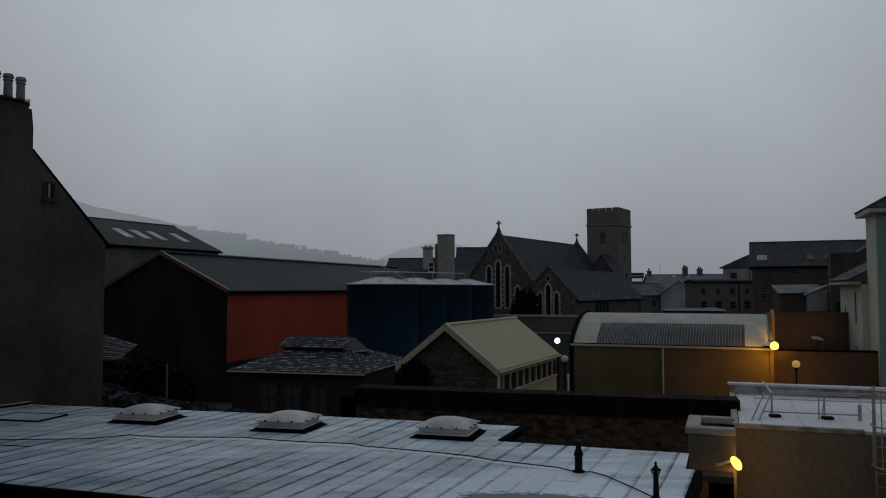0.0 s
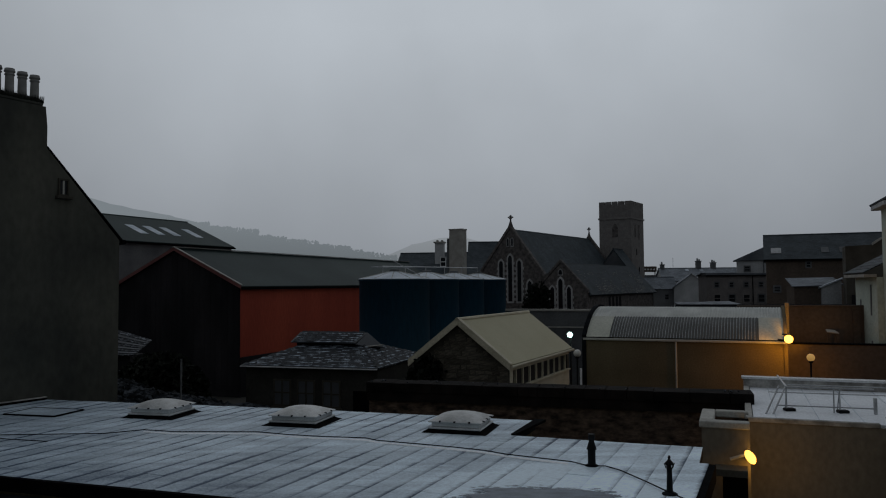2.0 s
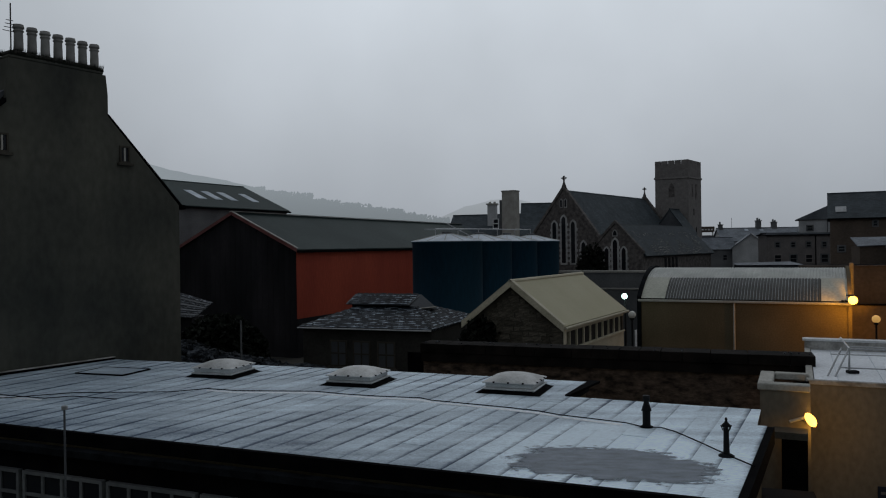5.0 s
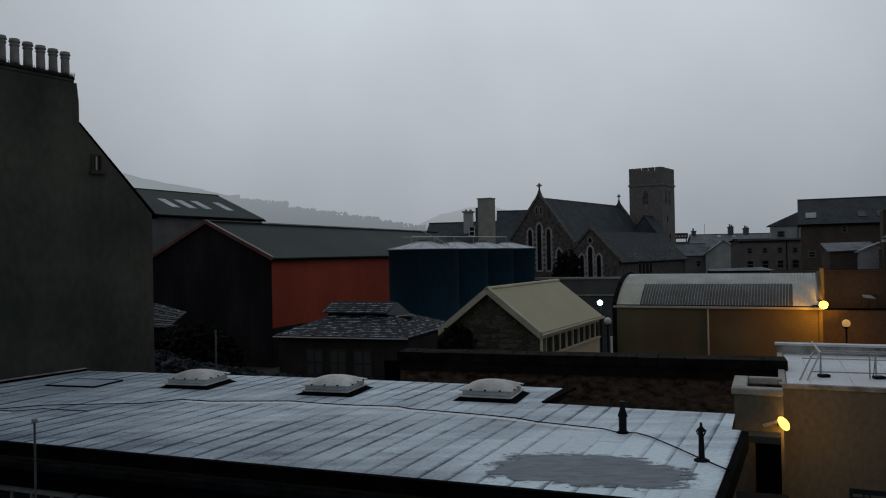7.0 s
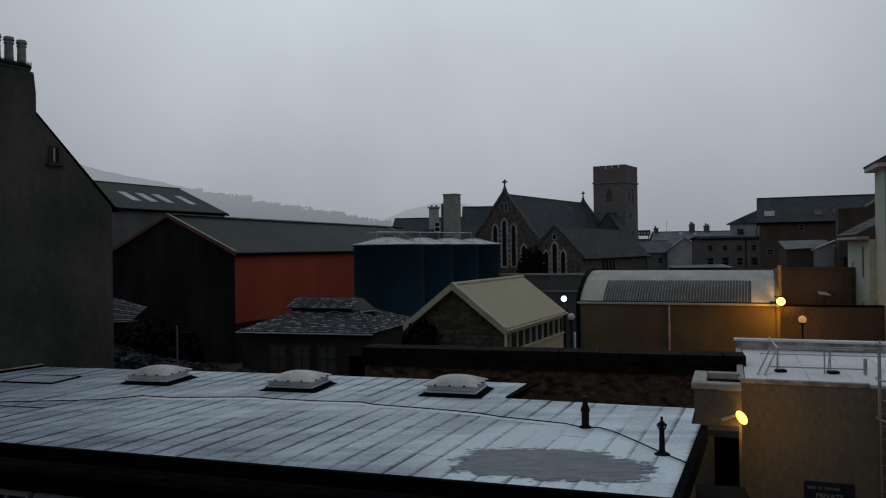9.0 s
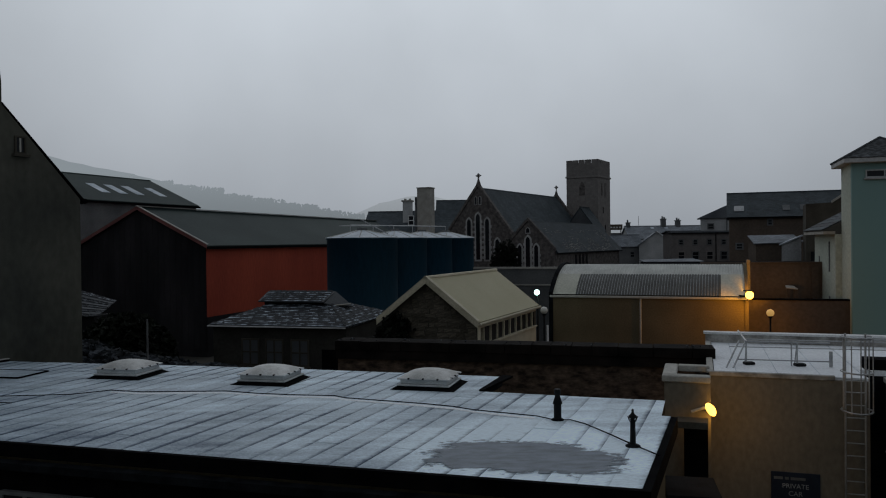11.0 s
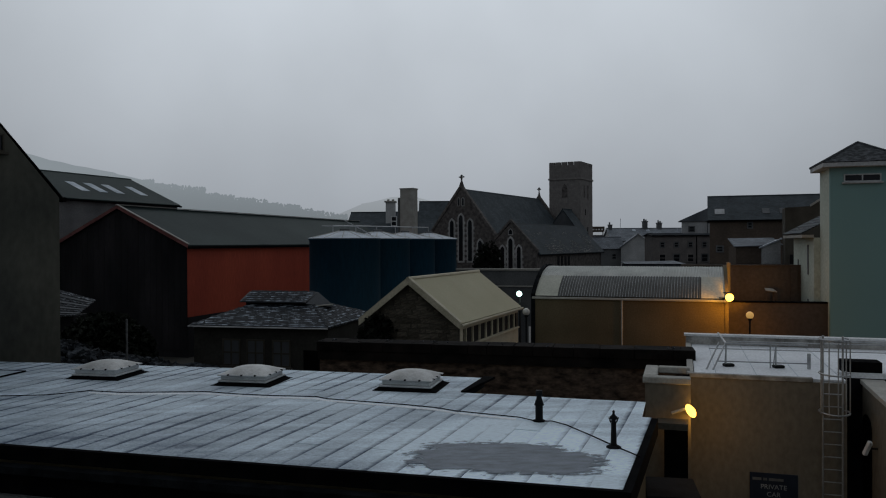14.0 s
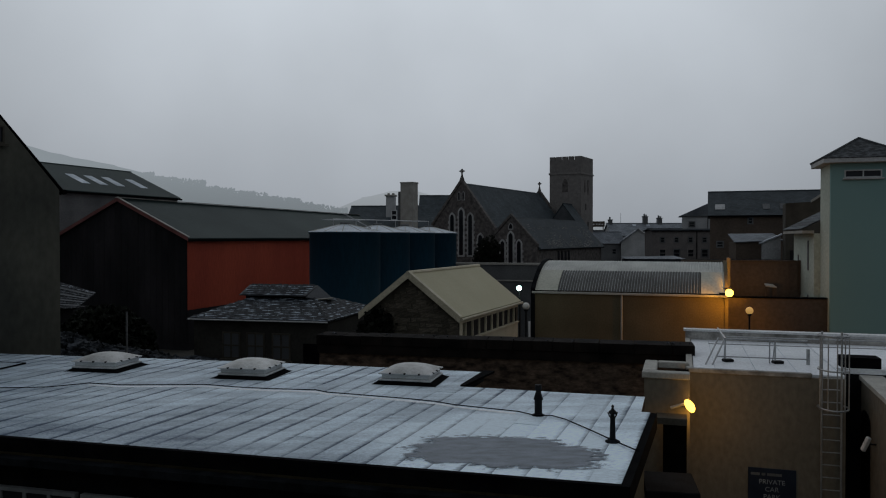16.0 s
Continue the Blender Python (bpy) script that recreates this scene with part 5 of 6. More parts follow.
ladder = thing("caged_ladder", pose(6.81, 17.71, 0, 0, 0, -20.5), "galvanised caged access ladder on the annex wall", "ladder")
LX0, LX1 = 2.83, 3.23
for x0 in (LX0, LX1):
    part("stile", rod((x0, -0.18, 1.6), (x0, -0.18, AZ + 1.0), 0.022), GALV, ladder)
for k in range(12):
    part("rung", rod((LX0, -0.18, 1.8 + k * 0.28), (LX1, -0.18, 1.8 + k * 0.28), 0.013, 6), GALV, ladder)
for z0 in (AZ + 0.95, AZ + 0.2, AZ - 0.65):
    pts = [(LX0 - 0.05, -0.16, z0)] + [(3.03 + 0.31 * math.cos(a), -0.32 - 0.5 * math.sin(a), z0) for a in [math.pi * (1 - i / 10) for i in range(11)]] + [(LX1 + 0.05, -0.16, z0)]
    ob = tube("cage_hoop", pts, 0.02, GALV, ladder)
for a in (0.12, 0.32, 0.5, 0.68, 0.88):
    x0, y0 = 3.03 + 0.31 * math.cos(math.pi * a), -0.32 - 0.5 * math.sin(math.pi * a)
    part("cage_bar", rod((x0, y0, AZ - 0.68), (x0, y0, AZ + 0.97), 0.014, 6), GALV, ladder)

sign = thing("parking_sign", pose(6.81, 17.71, 0, 0, 0, -20.5), "dark navy car park sign on the annex wall", "sign")
SX, SZ = 1.32, 2.69
part("board", box(SX, -0.03, SZ - 1.0, SX + 1.02, -0.004, SZ, 0.004), SIGNBLUE, sign)


def lettering(text, x, z, size, parent, m):
    cu = bpy.data.curves.new("lettering", "FONT")
    cu.body, cu.size, cu.extrude, cu.align_x = text, size, 0.002, "CENTER"
    tmp = bpy.data.objects.new("lettering", cu)
    me = bpy.data.meshes.new_from_object(tmp)
    bpy.data.objects.remove(tmp)
    me.materials.append(SIGNTEXT)
    ob = new("lettering", me)
    ob.parent = parent
    ob.matrix_basis = m @ pose(x, -0.034, z, 90, 0, 0)
    return ob


for k, (txt, zz) in enumerate((("PRIVATE", 0.36), ("CAR", 0.53), ("PARK", 0.7))):
    lettering(txt, SX + 0.51, SZ - zz, 0.15, sign, Matrix())
for x0, x1 in ((0.06, 0.25), (0.29, 0.37), (0.41, 0.72)):
    part("name_bar", box(SX + x0, -0.036, SZ - 0.17, SX + x1, -0.031, SZ - 0.11), PEBBLE, sign)

# small walled box beside the annex
sbox = thing("low_rendered_box", pose(5.5, 16.95, 0, 0, 0, -20.5), "low rendered enclosure with an open concrete top", "enclosure")
part("wall", box(0, 0, 0, 0.98, 0.22, 4.83), TAN, sbox)
part("wall", box(0, 0.224, 0, 0.22, 1.6, 4.83), TAN, sbox)
part("rim", box(-0.05, -0.05, 4.833, 0.98, 0.25, 4.98, 0.02), CONCRETE, sbox)
part("rim", box(-0.05, 0.254, 4.833, 0.25, 1.7, 4.98, 0.02), CONCRETE, sbox)
part("rim", box(0.254, 1.45, 4.833, 0.98, 1.7, 4.98, 0.02), CONCRETE, sbox)
part("floor", box(0.224, 0.224, 4.5, 0.978, 1.448, 4.56), FELT, sbox)
part("frost_drift", box(0.26, 0.5, 4.563, 0.7, 1.3, 4.6, 0.015), ROOFFROST, sbox)
part("drain_pipe", rod((0.7, 0.9, 4.78), (0.976, 0.9, 4.84), 0.09, 12), BLACK, sbox)
door = thing("dark_doorway", pose(5.42, 16.4, 0, 0, 0, -20.5), "black doorway with a flat canopy beside the annex", "door")
part("canopy", box(0.15, -0.2, 3.98, 0.8, 0.3, 4.12), DARKWALL, door)
part("leaf", box(0.3, 0.3, 0, 0.8, 0.36, 3.97), BLACK, door)

lobby = thing("lobby_roof", pose(4.62, 14.15, 0, 0, 0, -14), "low dark lobby with a flat felt roof", "building")
part("wall", box(0.08, 0.08, 0, 0.92, 1.2, 3.08), DARKWALL, lobby)
part("roof_slab", box(0, 0, 3.083, 1.0, 1.28, 3.22, 0.02), FELT, lobby)

# floodlight
flood = thing("floodlight", Matrix.Translation((6.40, 16.70, 4.25)), "lit sodium floodlight on a bracket arm", "lamp")
part("arm", rod((-0.42, -0.1, -0.03), (-0.08, -0.15, 0.08), 0.035), CONCRETE, flood)
part("housing", box(-0.1, -0.22, -0.05, 0.0, -0.08, 0.12, 0.03), CONCRETE, flood)
lens = part("lens", lathe([(0.13, 0), (0.13, 0.02), (0.09, 0.07), (0.02, 0.09)], 18), SODIUM_FLOOD, flood)
lens.matrix_basis = pose(-0.05, -0.24, 0.04, 70, 0, 25) @ Matrix.Rotation(radians(32), 4, "Z") @ Matrix.Diagonal((0.85, 1.25, 1, 1))
glow_lamp("floodlight_glow", (6.55, 16.3, 4.15), 14, (1.0, 0.5, 0.08), 0.1)

# ---- side wall by the yard entrance ----
yard = thing("yard_side_wall", Matrix(), "rendered side wall with a sloping frosted coping", "wall")
ya, yb = Vector((11.21, 18.22, 0)), Vector((9.93, 15.11, 0))
yb = ya + (yb - ya) * 1.3
yd = Vector((0.4, 0.12, 0))
part("wall_face", prism([ya, yb, yb + yd, ya + yd], (0, 0, 4.62)), TAN, yard)
part("coping", prism([v + Vector((0, 0, 4.624)) for v in (ya - yd * 0.15, yb - yd * 0.15, yb + yd * 1.4, ya + yd * 1.4)], (0, 0, 0.1)), CONCRETE, yard)

wd = (yb - ya).normalized()
wn = Vector((wd.y, -wd.x, 0))
if wn.x > 0:
    wn = -wn
# The arched recess is a flat black plate, its shade put into the colour.
arch = []
for k in range(9):
    a = math.pi * k / 8
    arch.append(ya + wd * (1.35 - 0.5 * math.cos(a)) + Vector((0, 0, 3.75 + 0.25 * math.sin(a))) + wn * 0.004)
foot0, foot1 = ya + wd * 0.85 + wn * 0.004, ya + wd * 1.85 + wn * 0.004
part("arched_recess", prism([foot0] + arch + [foot1], wn * 0.02), BLACK, yard)
lampbox = thing("bulkhead_lamp", Matrix.Translation(ya + wd * 2.5 + wn * 0.004 + Vector((0, 0, 3.52))), "unlit pale bulkhead lamp on a wall bracket", "lamp")
part("bracket", rod((0, 0, 0), wn * 0.17, 0.02), IRON, lampbox)
lb = part("diffuser", box(-0.045, -0.05, -0.17, 0.045, 0.05, 0.17, 0.015), WHITEPAINT, lampbox)
lb.matrix_basis = pose(*(wn * 0.2), 20, 12, 0)

# ---- green stair block ----
green = thing("green_stair_block", pose(21.98, 38.0, 0, 0, 0, -20), "pale green rendered stair block with a slate pyramid roof", "building")
GW, GD, GE = 3.2, 2.9, 11.8
part("front_wall", box(0, 0, 0, GW, 0.3, GE), GREEN, green)
# Left side takes the paler render, so its lit look is in the colour.
part("side_wall", box(0.003, 0.304, 0, 0.3, GD, GE), PALEWALL, green)
part("side_wall", box(GW - 0.3, 0.304, 0, GW, GD, GE), GREEN, green)
part("back_wall", box(0.304, GD - 0.3, 0, GW - 0.304, GD, GE), GREEN, green)
part("fascia", box(-0.42, -0.42, GE - 0.05, GW + 0.42, GD + 0.42, GE + 0.2, 0.02), PEBBLE_TOWN, green)
apex = (GW / 2 - 0.05, GD / 2, GE + 1.36)
cor = [(-0.45, -0.45, GE + 0.21), (GW + 0.45, -0.45, GE + 0.21), (GW + 0.45, GD + 0.45, GE + 0.21), (-0.45, GD + 0.45, GE + 0.21)]
for k in range(4):
    a, b = cor[k], cor[(k + 1) % 4]
    part("roof_slope", roof_slab(a, b, apex, (apex[0] + 0.001, apex[1], apex[2]), 0.05), ROOF_SPECK, green)
for c0 in cor:
    part("hip_ridge", rod((c0[0], c0[1], c0[2] + 0.02), (apex[0], apex[1], apex[2] + 0.02), 0.05, 6), SLATE, green)
window_unit(green, 0.62, 11.0, 1.7, 0.4, -0.01, PEBBLE_TOWN, DARKGLASS, (2, 1), t=0.06)
wing = thing("pale_wing", pose(21.98, 38.0, 0, 0, 0, -20), "pale rendered wing with a slate roof", "building")
part("side_wall", box(-0.3, GD + 0.004, 0, 0.0, 10.3, 8.2), PALEWALL, wing)
part("back_wall", box(0.004, 10.0, 0, 4.0, 10.3, 8.2), PALEWALL, wing)
part("eave_fascia", box(-0.9, GD + 0.01, 8.2, -0.3, 10.5, 8.36), CONCRETE, wing)
for k in range(9):
    f0, f1 = k / 9, (k + 1) / 9 + 0.03
    part("slate_course", roof_slab((-0.95 + 3.55 * f0, GD + 0.02, 8.44 + 1.88 * f0 + 0.03), (-0.95 + 3.55 * f0, 10.6, 8.44 + 1.88 * f0 + 0.03), (-0.95 + 3.55 * f1, 10.6, 8.44 + 1.88 * f1), (-0.95 + 3.55 * f1, GD + 0.02, 8.44 + 1.88 * f1), 0.05), (SLATE_FAR, FROST_SLATE)[k % 2], wing)
for y0, z0 in ((4.6, 6.1), (8.2, 5.2), (4.6, 3.0), (8.2, 2.4)):
    part("slot_window", box(-0.33, y0, z0, -0.304, y0 + 0.35, z0 + 1.7), PEBBLE, wing)

# ---- far town on the right, haze put into its paler colours ----
def town_house(name, m, label, w, d, e, r, wall, roof, windows=(), over=0.25):
    """A terrace house seen along its eave: local x along the front."""
    t = gabled(name, m, label, d, w, e, r, wall, roof, over)
    for (x, z, ww, hh) in windows:
        window_unit(t, x, z, ww, hh, 0.0, PEBBLE, DARKGLASS, (1, 2), t=0.1)
    return t


def far_window(t, x, z, w, h, trim=None):
    """A small sash window with a pale surround and a dark pane, on a far front."""
    o = part("window", box(x, -0.06, z, x + w, -0.003, z + h), trim or PEBBLE_TOWN, t)
    part("pane", box(x + 0.14, -0.075, z + 0.14, x + w - 0.14, -0.062, z + h / 2 - 0.04), DARKGLASS, o)
    part("pane", box(x + 0.14, -0.075, z + h / 2 + 0.04, x + w - 0.14, -0.062, z + h - 0.14), DARKGLASS, o)
    return o


big = town_house("dark_block", pose(33.25, 80.5, 0, 0, 0, -22.3), "large dark brick building with a slate roof", 20, 10, 10.3, 2.65, BRICK, SLATE_FAR)
for x0, w0, mat0 in ((0.5, 1.0, PEBBLE_TOWN), (5.3, 0.7, PEBBLE), (7.0, 0.7, PEBBLE)):
    part("rooflight", roof_slab((x0, 0.9, 11.0), (x0 + w0, 0.9, 11.0), (x0 + w0, 2.0, 11.58), (x0, 2.0, 11.58), 0.05), mat0, big)
part("gutter", box(-0.2, -0.4, 10.15, 20.2, -0.26, 10.28), BLACK, big)
far_window(big, 3.7, 9.35, 0.6, 0.75, PEBBLE)
far_window(big, 0.6, 6.85, 0.8, 0.75, PEBBLE)
far_window(big, 8.3, 8.0, 0.7, 1.0, PEBBLE)

hip = thing("slate_house", pose(37.3, 100, 0, 0, 0, -20), "grey rendered house with a slate roof", "house")
part("wall", box(0.2, 0, 0, 5.2, 6, 10.75), PEBBLE_TOWN, hip)
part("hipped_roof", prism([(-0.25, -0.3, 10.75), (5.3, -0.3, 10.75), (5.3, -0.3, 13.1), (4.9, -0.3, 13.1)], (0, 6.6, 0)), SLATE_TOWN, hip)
part("downpipe", rod((3.4, -0.05, 8.0), (3.4, -0.05, 10.7), 0.06, 6), PEBBLE, hip)
far_window(hip, 1.0, 9.3, 0.85, 0.8, PEBBLE)
far_window(hip, 4.2, 9.9, 0.85, 0.75, PEBBLE)

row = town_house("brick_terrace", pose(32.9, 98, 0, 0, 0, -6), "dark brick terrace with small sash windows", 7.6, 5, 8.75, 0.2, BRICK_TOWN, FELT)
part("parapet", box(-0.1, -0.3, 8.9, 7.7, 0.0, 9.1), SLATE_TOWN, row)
for k in range(4):
    far_window(row, 0.75 + k * 1.8, 5.35, 0.95, 1.15, (BRICK_TOWN, PEBBLE)[k % 2])
    far_window(row, 0.85 + k * 1.8, 7.25, 0.7, 0.8, PEBBLE)
part("downpipe", rod((5.6, -0.05, 3.0), (5.6, -0.05, 8.7), 0.06, 6), BLACK, row)

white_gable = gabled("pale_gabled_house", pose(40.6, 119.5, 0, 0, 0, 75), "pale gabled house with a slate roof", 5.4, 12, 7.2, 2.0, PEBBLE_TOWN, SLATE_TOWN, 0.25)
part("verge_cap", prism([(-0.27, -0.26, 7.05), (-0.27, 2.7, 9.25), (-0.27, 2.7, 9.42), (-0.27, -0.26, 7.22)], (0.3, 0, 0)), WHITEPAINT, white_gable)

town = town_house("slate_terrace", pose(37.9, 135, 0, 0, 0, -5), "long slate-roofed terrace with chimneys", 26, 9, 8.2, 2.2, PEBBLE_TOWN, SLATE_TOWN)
for x0, h0, w0 in ((0.2, 11.1, 0.6), (6.5, 11.7, 0.75), (9.1, 11.4, 0.75)):
    c = part("chimney_stack", box(x0, 4.0, 9.3, x0 + w0, 5.2, h0), PEBBLE, town)
    part("chimney_cap", box(x0 - 0.08, 3.9, h0 + 0.003, x0 + w0 + 0.08, 5.3, h0 + 0.15), PEBBLE, c)
    part("chimney_pot", rod((x0 + 0.22, 4.6, h0 + 0.15), (x0 + 0.22, 4.6, h0 + 0.6), 0.15, 8), PEBBLE, c)
    if w0 > 0.7:
        part("chimney_pot", rod((x0 + 0.56, 4.6, h0 + 0.15), (x0 + 0.56, 4.6, h0 + 0.45), 0.15, 8), PEBBLE, c)
part("aerial_mast", rod((2.4, 4.5, 10.2), (2.4, 4.5, 12.4), 0.03, 5), IRON, town)
for x0 in (4.4, 6.9):
    part("rooflight", roof_slab((x0, 3.4, 10.03), (x0 + 0.6, 3.4, 10.03), (x0 + 0.6, 4.1, 10.37), (x0, 4.1, 10.37), 0.05), TANKTOP, town)
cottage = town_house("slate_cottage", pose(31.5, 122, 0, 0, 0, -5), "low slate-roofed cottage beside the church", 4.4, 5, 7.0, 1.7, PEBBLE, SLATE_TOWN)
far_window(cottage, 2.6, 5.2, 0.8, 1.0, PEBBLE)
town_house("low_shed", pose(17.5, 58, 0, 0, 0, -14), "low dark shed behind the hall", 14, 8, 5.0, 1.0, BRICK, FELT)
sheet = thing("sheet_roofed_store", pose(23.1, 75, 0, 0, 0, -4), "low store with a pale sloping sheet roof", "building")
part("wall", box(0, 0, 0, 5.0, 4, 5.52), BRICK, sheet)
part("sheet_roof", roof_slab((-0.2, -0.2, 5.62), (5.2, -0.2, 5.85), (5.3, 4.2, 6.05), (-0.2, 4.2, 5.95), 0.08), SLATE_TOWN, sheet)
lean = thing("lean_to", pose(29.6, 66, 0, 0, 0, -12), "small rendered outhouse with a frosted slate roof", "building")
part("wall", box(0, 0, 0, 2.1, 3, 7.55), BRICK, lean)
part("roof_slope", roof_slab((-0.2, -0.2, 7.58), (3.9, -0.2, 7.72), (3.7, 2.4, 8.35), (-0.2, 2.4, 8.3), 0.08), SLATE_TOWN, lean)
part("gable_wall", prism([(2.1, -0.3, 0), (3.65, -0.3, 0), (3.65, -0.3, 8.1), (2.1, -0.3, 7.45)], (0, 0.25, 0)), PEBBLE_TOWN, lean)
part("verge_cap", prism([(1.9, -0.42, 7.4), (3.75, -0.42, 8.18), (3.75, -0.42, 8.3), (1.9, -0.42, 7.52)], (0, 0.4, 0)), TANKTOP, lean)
part("ledge", box(0.3, -0.2, 5.2, 2.0, -0.003, 5.4), CONCRETE, lean)
brick_end = thing("brick_end_house", pose(32.0, 62, 0, 0, 0, -24), "dark brick gable end beside the pale wing", "house")
part("gable_wall", prism([(0, 0, 0), (5.0, 0, 0), (5.0, 0, 12.0), (3.6, 0, 12.0), (2.0, 0, 10.9), (0, 0, 10.8)], (0, 4, 0)), DARKWALL, brick_end)
part("verge_cap", prism([(1.9, -0.12, 10.83), (3.6, -0.12, 12.0), (3.6, -0.12, 12.2), (1.9, -0.12, 11.03)], (0, 0.3, 0)), CONCRETE, brick_end)
part("boarded_door", box(0.35, -0.08, 0.5, 1.75, -0.003, 6.9), BLACKBOARD, brick_end)

back_yard = thing("brick_back_wall", pose(17.6, 47, 0, 0, 0, -16), "tall dark brick wall closing the yard", "wall")
part("wall_face", box(0, 0, 0, 7.2, 0.35, 6.5), BRICK, back_yard)
part("coping", box(0, -0.05, 6.503, 7.2, 0.4, 6.58), BRICK, back_yard)
part("pier", box(6.3, -0.15, 0, 6.7, -0.003, 6.4), BRICK, back_yard)
darkwall = thing("brick_yard_wall", pose(18.0, 40.0, 0, 0, 0, -18), "dark brick yard wall beside the hall", "wall")
part("wall_face", box(-1.0, 0, 0, 9, 0.35, 4.75), BRICK, darkwall)
part("coping", box(-1.0, -0.05, 4.753, 9, 0.4, 4.83), BLACK, darkwall)

canopy = thing("frosted_canopy", Matrix.Translation((21.85, 44.0, 5.17)), "small frosted canopy in the yard beyond", "canopy")
part("sheet", roof_slab((-0.3, 0, -0.04), (0.32, -0.1, -0.12), (0.36, 0.5, 0.02), (-0.1, 0.6, 0.07), 0.05), CONCRETE, canopy)
for x0 in (-0.2, 0.25):
    part("post", rod((x0, 0.2, -5.15), (x0, 0.2, -0.1), 0.05, 6), BRICK, canopy)
penthouse = thing("roof_penthouse", pose(31.75, 125, 0, 0, 0, -10), "grey flat-roofed block with a row of pale windows", "building")
part("wall", box(0, 0, 0, 1.85, 4, 9.2), PEBBLE, penthouse)
part("flat_top", box(-0.15, -0.3, 9.75, 2.0, 4.3, 10.6), BRICK, penthouse)
for k in range(4):
    part("window", box(0.08 + k * 0.46, -0.34, 10.0, 0.36 + k * 0.46, -0.304, 10.22), WHITEPAINT, penthouse)
for x0 in (0.0, 1.7):
    part("post", box(x0, 0, 9.203, x0 + 0.15, 0.2, 9.747), BRICK, penthouse)

# ---- street lamps ----
def globe_lamp(place, label):
    l = thing("globe_lamp", Matrix.Translation((place[0], place[1], 0)), label, "street lamp", "globe lamps in the yard")
    z = place[2]
    part("post", rod((0, 0, 0), (0, 0, z - 0.16), 0.04, 8), IRON, l)
    part("collar", lathe([(0.07, z - 0.24), (0.1, z - 0.18), (0.1, z - 0.12)], 10), IRON, l)
    bm = bmesh.new()
    bmesh.ops.create_uvsphere(bm, u_segments=16, v_segments=10, radius=0.17, matrix=Matrix.Translation((0, 0, z)))
    part("globe", bm, GLOBE, l, "unlit opal globe", True)
    return l


globe_lamp((5.81, 35.00, 4.82), "opal globe lamp on a slim post")
lit_globe = globe_lamp((15.89, 34.00, 4.65), "dimly lit amber globe lamp on a slim post")
next(c for c in lit_globe.children if c.name.startswith("globe")).data.materials[0] = AMBER
tagged(link_mesh("white_post", rod((5.96, 35, 0), (5.96, 35.00, 4.13), 0.05, 8), WHITEPAINT), "slim white post in the yard", "post")
so = Vector((16.44, 37.40, 5.21))
sod = thing("sodium_lamp", Matrix.Translation(so), "lit orange sodium wall lamp on the hall corner", "lamp")
part("bracket", rod((0, 0.1, -0.05), (-0.1, 1.3, -0.1), 0.03), IRON, sod)
bm = bmesh.new()
bmesh.ops.create_uvsphere(bm, u_segments=16, v_segments=10, radius=0.2)
part("lens", bm, SODIUM, sod, "glowing orange lens", True)
part("hood", box(-0.2, -0.1, 0.2, 0.2, 0.3, 0.25, 0.02), IRON, sod)
spot_data = bpy.data.lights.new("sodium_light", "SPOT")
spot_data.energy, spot_data.color, spot_data.shadow_soft_size = 230, (1.0, 0.4, 0.02), 0.15
spot_data.spot_size, spot_data.spot_blend = radians(160), 0.7
spot = new("sodium_light", spot_data)
spot.matrix_world = look(so + Vector((-0.1, -0.75, 0.0)), so + Vector((-0.5, 0.1, -1.4)))
# Two added fill lights brighten the walls beside and behind the sodium lamp.
glow_lamp("sodium_spill_fill", so + Vector((0.5, -0.25, -0.35)), 75, (1.0, 0.42, 0.03), 0.12)
back_data = bpy.data.lights.new("sodium_back_fill", "SPOT")
back_data.energy, back_data.color, back_data.shadow_soft_size = 450, (1.0, 0.42, 0.03), 0.15
back_data.spot_size, back_data.spot_blend = radians(62), 1.0
new("sodium_back_fill", back_data).matrix_world = look(so + Vector((0.4, 0.05, 0.05)), so + Vector((2.9, 9.0, 0.9)))
wo = Vector((6.27, 40.00, 5.32))
wl = thing("white_lamp", Matrix.Translation(wo), "lit cool white lamp on a tall post", "lamp")
part("post", rod((0.05, 0.12, -wo.z), (0.05, 0.12, 0.1), 0.05, 8), IRON, wl)
bm = bmesh.new()
bmesh.ops.create_uvsphere(bm, u_segments=14, v_segments=8, radius=0.15)
part("lens", bm, COOL, wl, "glowing white lens", True)
glow_lamp("white_light", wo + Vector((0, -0.3, -0.1)), 12, (0.75, 1.0, 0.92), 0.12)

# ---- yard behind the flat roof ----
lean_slate = thing("slate_lean_to", pose(-20.3, 40.6, 0, 0, 0, -4), "small frost-dusted slate roof beside the house", "building")
part("wall", box(1.6, 0.3, 0, 3.4, 2.2, 4.3), BLACKBOARD, lean_slate)
for k in range(9):
    f0, f1 = k / 9, (k + 1) / 9 + 0.03
    part("slate_course", roof_slab((1.5, 2.4 * f0, 4.4 + 1.2 * f0), (3.7 - 0.1 * f0, 2.4 * f0, 4.4 + 0.62 * f0), (3.7 - 0.1 * f1, 2.4 * f1, 4.36 + 0.62 * f1), (1.5, 2.4 * f1, 4.36 + 1.2 * f1), 0.05), (FROST_SLATE, SLATE)[k % 2], lean_slate)


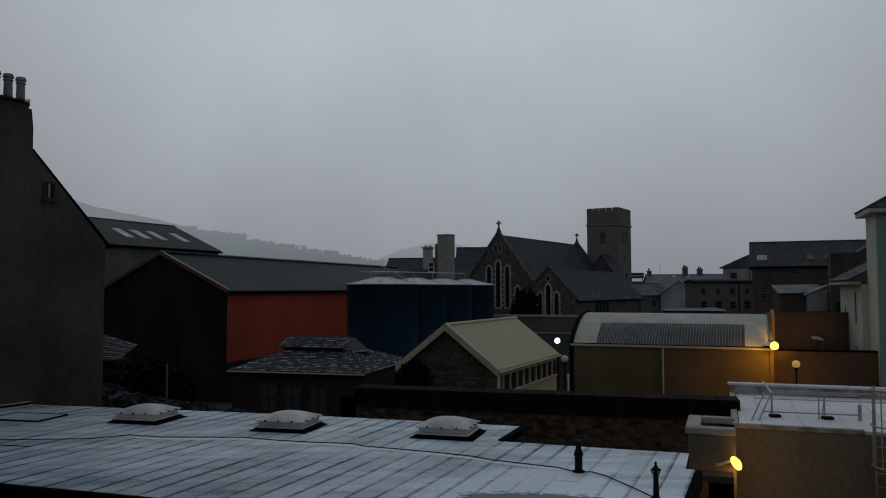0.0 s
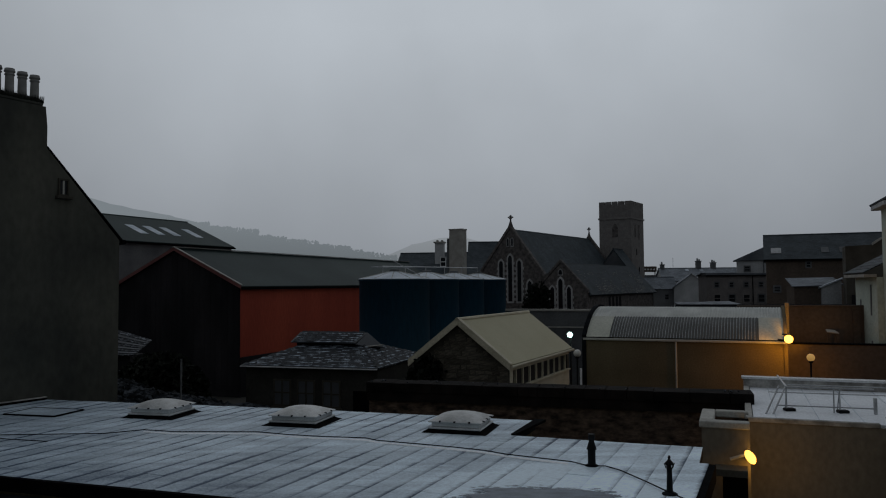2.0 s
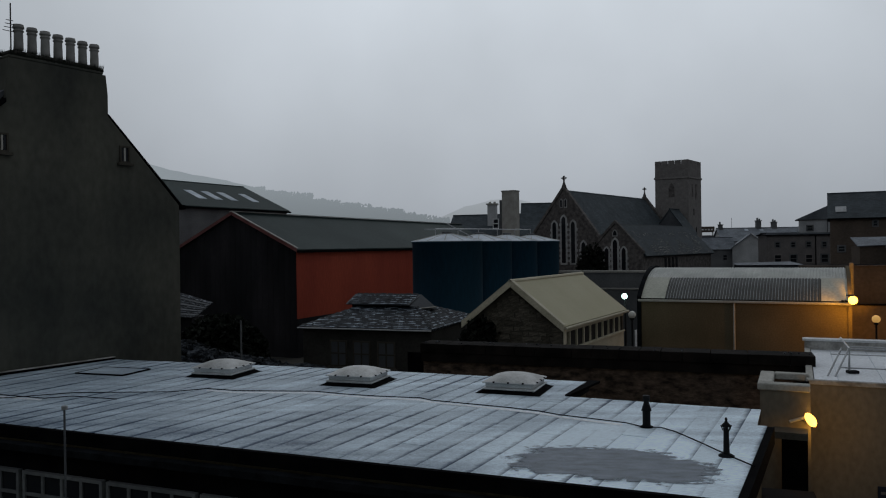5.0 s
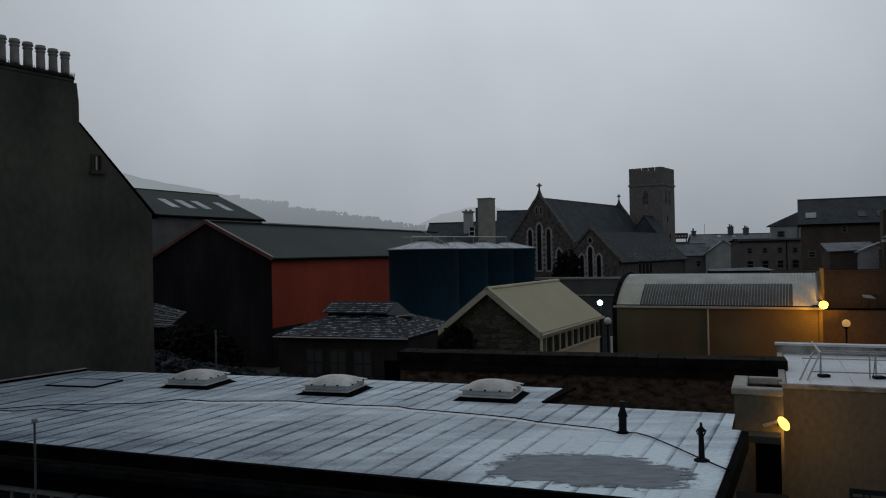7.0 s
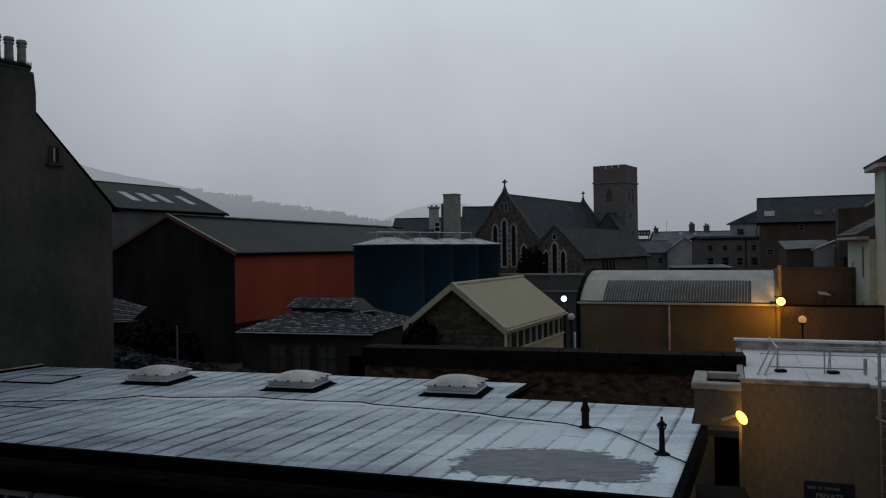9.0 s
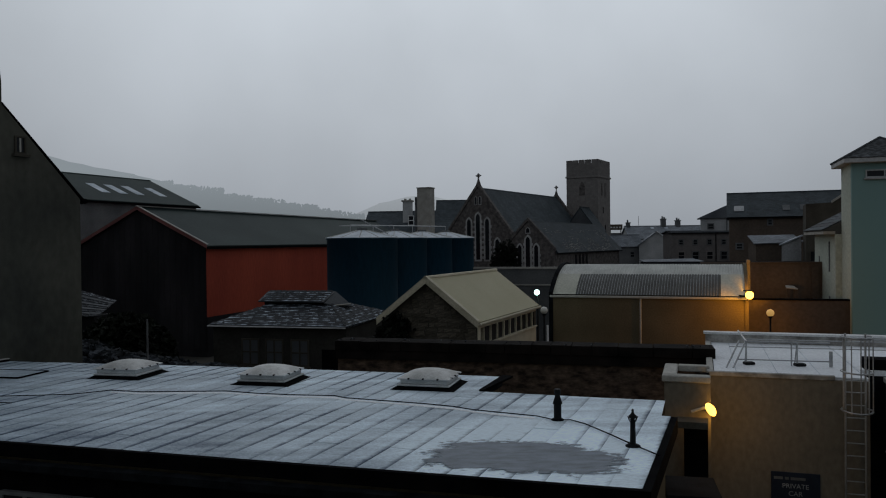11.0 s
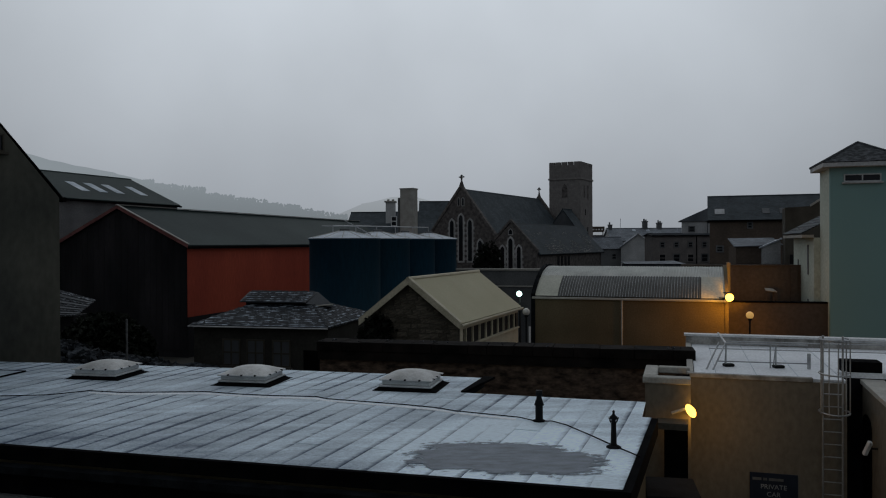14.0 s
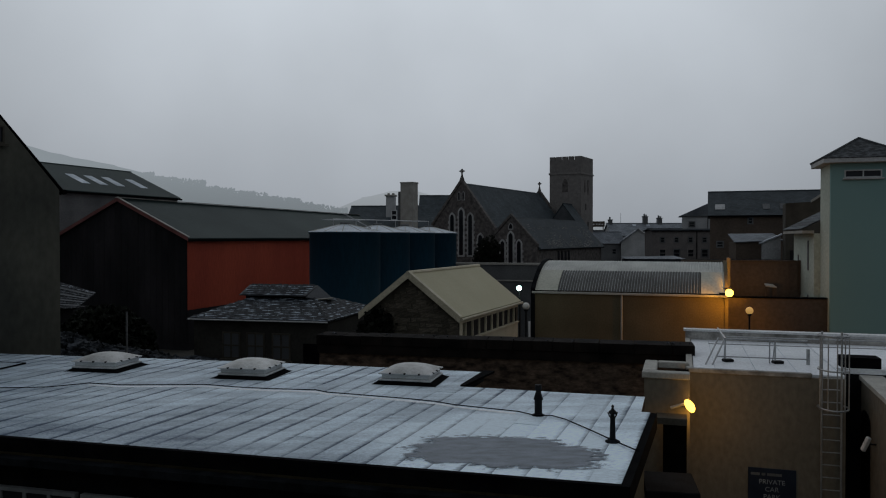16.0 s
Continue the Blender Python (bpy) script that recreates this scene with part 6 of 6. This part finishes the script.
def bush(name, centre, size, count, seed, label):
    """An evergreen mass: a few stems and many small leaf clumps."""
    b = thing(name, Matrix.Translation(centre), label, "shrub")
    rng = random.Random(seed)
    bm = bmesh.new()
    for _ in range(5):
        rod((rng.uniform(-0.2, 0.2), rng.uniform(-0.2, 0.2), 0), (rng.uniform(-0.5, 0.5) * size[0], rng.uniform(-0.4, 0.4) * size[1], size[2] * 0.8), 0.06, 5, bm, 0.02)
    part("stem", bm, BRICK, b)
    bm = bmesh.new()
    for _ in range(count):
        u = Vector((rng.gauss(0, 1), rng.gauss(0, 1), rng.gauss(0, 1))).normalized() * rng.uniform(0.5, 1.0)
        c = Vector((u.x * size[0], u.y * size[1], size[2] * (0.55 + 0.5 * u.z)))
        for _ in range(3):
            d = Vector((rng.uniform(-1, 1), rng.uniform(-1, 1), rng.uniform(-1, 1))).normalized()
            e = d.cross(Vector((rng.uniform(-1, 1), rng.uniform(-1, 1), rng.uniform(-1, 1)))).normalized()
            r = rng.uniform(0.1, 0.24)
            vs = [bm.verts.new(c + d * r), bm.verts.new(c + e * r * 0.6), bm.verts.new(c - d * r), bm.verts.new(c - e * r * 0.6)]
            bm.faces.new(vs)
    part("crown", bm, LEAF, b)
    return b


bush("evergreen_bush", (-14.4, 38.3, 0), (2.5, 1.6, 4.5), 3200, 2, "dark overgrown evergreen bush in the yard")
bush("ivy_bush", (-0.85, 31.3, 0), (1.15, 0.9, 4.9), 1500, 5, "dark ivy beside the stone building")
bush("churchyard_tree", (9.3, 80.0, 0), (1.75, 1.7, 7.9), 2600, 7, "dark clipped evergreen tree before the church")
bm = bmesh.new()
rng = random.Random(9)
for _ in range(1500):
    x = rng.uniform(-14, -6.5)
    y = rng.uniform(26, 33)
    top = 2.9 + 0.6 * noise.noise((x * 0.4, y * 0.4, 1)) + (-x - 9) * 0.16
    s = rng.uniform(0.05, 0.22)
    box(-s, -s * 0.7, -0.05, s, s * 0.7, 0.08, bm=bm)
    vs = list(bm.verts)[-8:]
    m = Matrix.Translation((x, y, top)) @ Euler((rng.uniform(-0.5, 0.5), rng.uniform(-0.5, 0.5), rng.uniform(0, 3))).to_matrix().to_4x4()
    for v in vs:
        v.co = m @ v.co
box(-14.2, 27.0, 0, -6.2, 33.2, 2.3, bm=bm)
tagged(link_mesh("rubble_heap", bm, RUBBLE), "heap of broken slabs and rubble dusted with frost", "rubble", kind="stuff")
post = thing("yard_post", Matrix.Translation((-10.45, 30.0, 0)), "slim weathered post standing in the yard", "post")
part("pole", rod((0, 0, 0), (0, 0, 5.15), 0.04, 6), PEBBLE, post)

# ---- the building from whose window all is seen ----
own = thing("viewing_building", Matrix(), "plain rendered wall of the building behind the viewer", "building", kind="structure")
part("wall_face", box(-14, -0.9, 0, 14, -0.6, 12), PALEWALL, own)

# ---- slates of the outbuilding, one by one ----
def slab_mesh(name, w, h, t, mat):
    bm = box(-w / 2, 0, 0, w / 2, h, t)
    me = bpy.data.meshes.new(name)
    bm.to_mesh(me)
    bm.free()
    me.materials.append(mat)
    return me


rng = random.Random(21)
slate_mesh = slab_mesh("slate", 0.29, 0.25, 0.014, SLATE_PIECE)
rows_n = 18


def lay_slates(m, width, run, rise, inset0, inset1, rows):
    """Courses of single slates on a hipped slope: local x along the eave, y inwards, z up."""
    pitch = math.degrees(math.atan2(rise, run))
    for r in range(rows):
        f = r / rows
        x0, x1 = inset0 * f + 0.1, width - inset1 * f - 0.1
        n = int((x1 - x0) / 0.3)
        for i in range(n):
            if rng.random() < 0.015:
                continue
            x = x0 + 0.15 + i * (x1 - x0) / n + (0.07 if r % 2 else 0)
            ob = new("slate", slate_mesh)
            ob.parent = slate_house
            ob.matrix_basis = m @ pose(x, f * run, 0.012 + f * rise + rng.uniform(0, 0.012), pitch + rng.uniform(-1, 2.5) - 1.5, rng.uniform(-1.5, 1.5), rng.uniform(-1.5, 1.5))


lay_slates(Matrix.Translation((0, 0, SE)), SLN, SD / 2, SR, ridge0[0], SLN - ridge1[0], rows_n)
lay_slates(pose(SLN, 0, SE, 0, 0, 90), SD, SLN - ridge1[0], SR, SD / 2, SD / 2, 12)
lay_slates(Matrix.Translation((1.3, SD / 2 - 1.0, MZ)), ME - 1.3, 1.0, 0.4, 0.0, -0.2, 5)

# ---- rubble stones of the small gable ----
stone_meshes = []
for k in range(5):
    bm = box(-0.03, -0.5, -0.5, 0.03, 0.5, 0.5)
    bmesh.ops.bevel(bm, geom=bm.edges[:], offset=0.02, segments=1, affect="EDGES")
    for v in bm.verts:
        v.co += Vector((rng.uniform(-0.012, 0.012), rng.uniform(-0.08, 0.08), rng.uniform(-0.13, 0.13)))
    me = bpy.data.meshes.new("stone")
    bm.to_mesh(me)
    bm.free()
    me.materials.append(STONE)
    stone_meshes.append(me)
z = 2.6
while z < SEV + SRISE - 0.35:
    h = rng.uniform(0.14, 0.24)
    half_w = SW / 2 if z + h < SEV else (SEV + SRISE - 0.22 - z - h) / SRISE * SW / 2
    y = SW / 2 - half_w + 0.02
    while y < SW / 2 + half_w - 0.12:
        w = min(rng.uniform(0.2, 0.55), SW / 2 + half_w - y)
        ob = new("stone", rng.choice(stone_meshes))
        ob.parent = stone
        ob.location, ob.scale = (0.012, y + w / 2, z + h / 2 + rng.uniform(-0.03, 0.03)), (1, w * rng.uniform(0.8, 1.0), h * rng.uniform(0.7, 1.02))
        ob.rotation_euler = (radians(rng.uniform(-5, 5)), 0, 0)
        y += w
    z += h
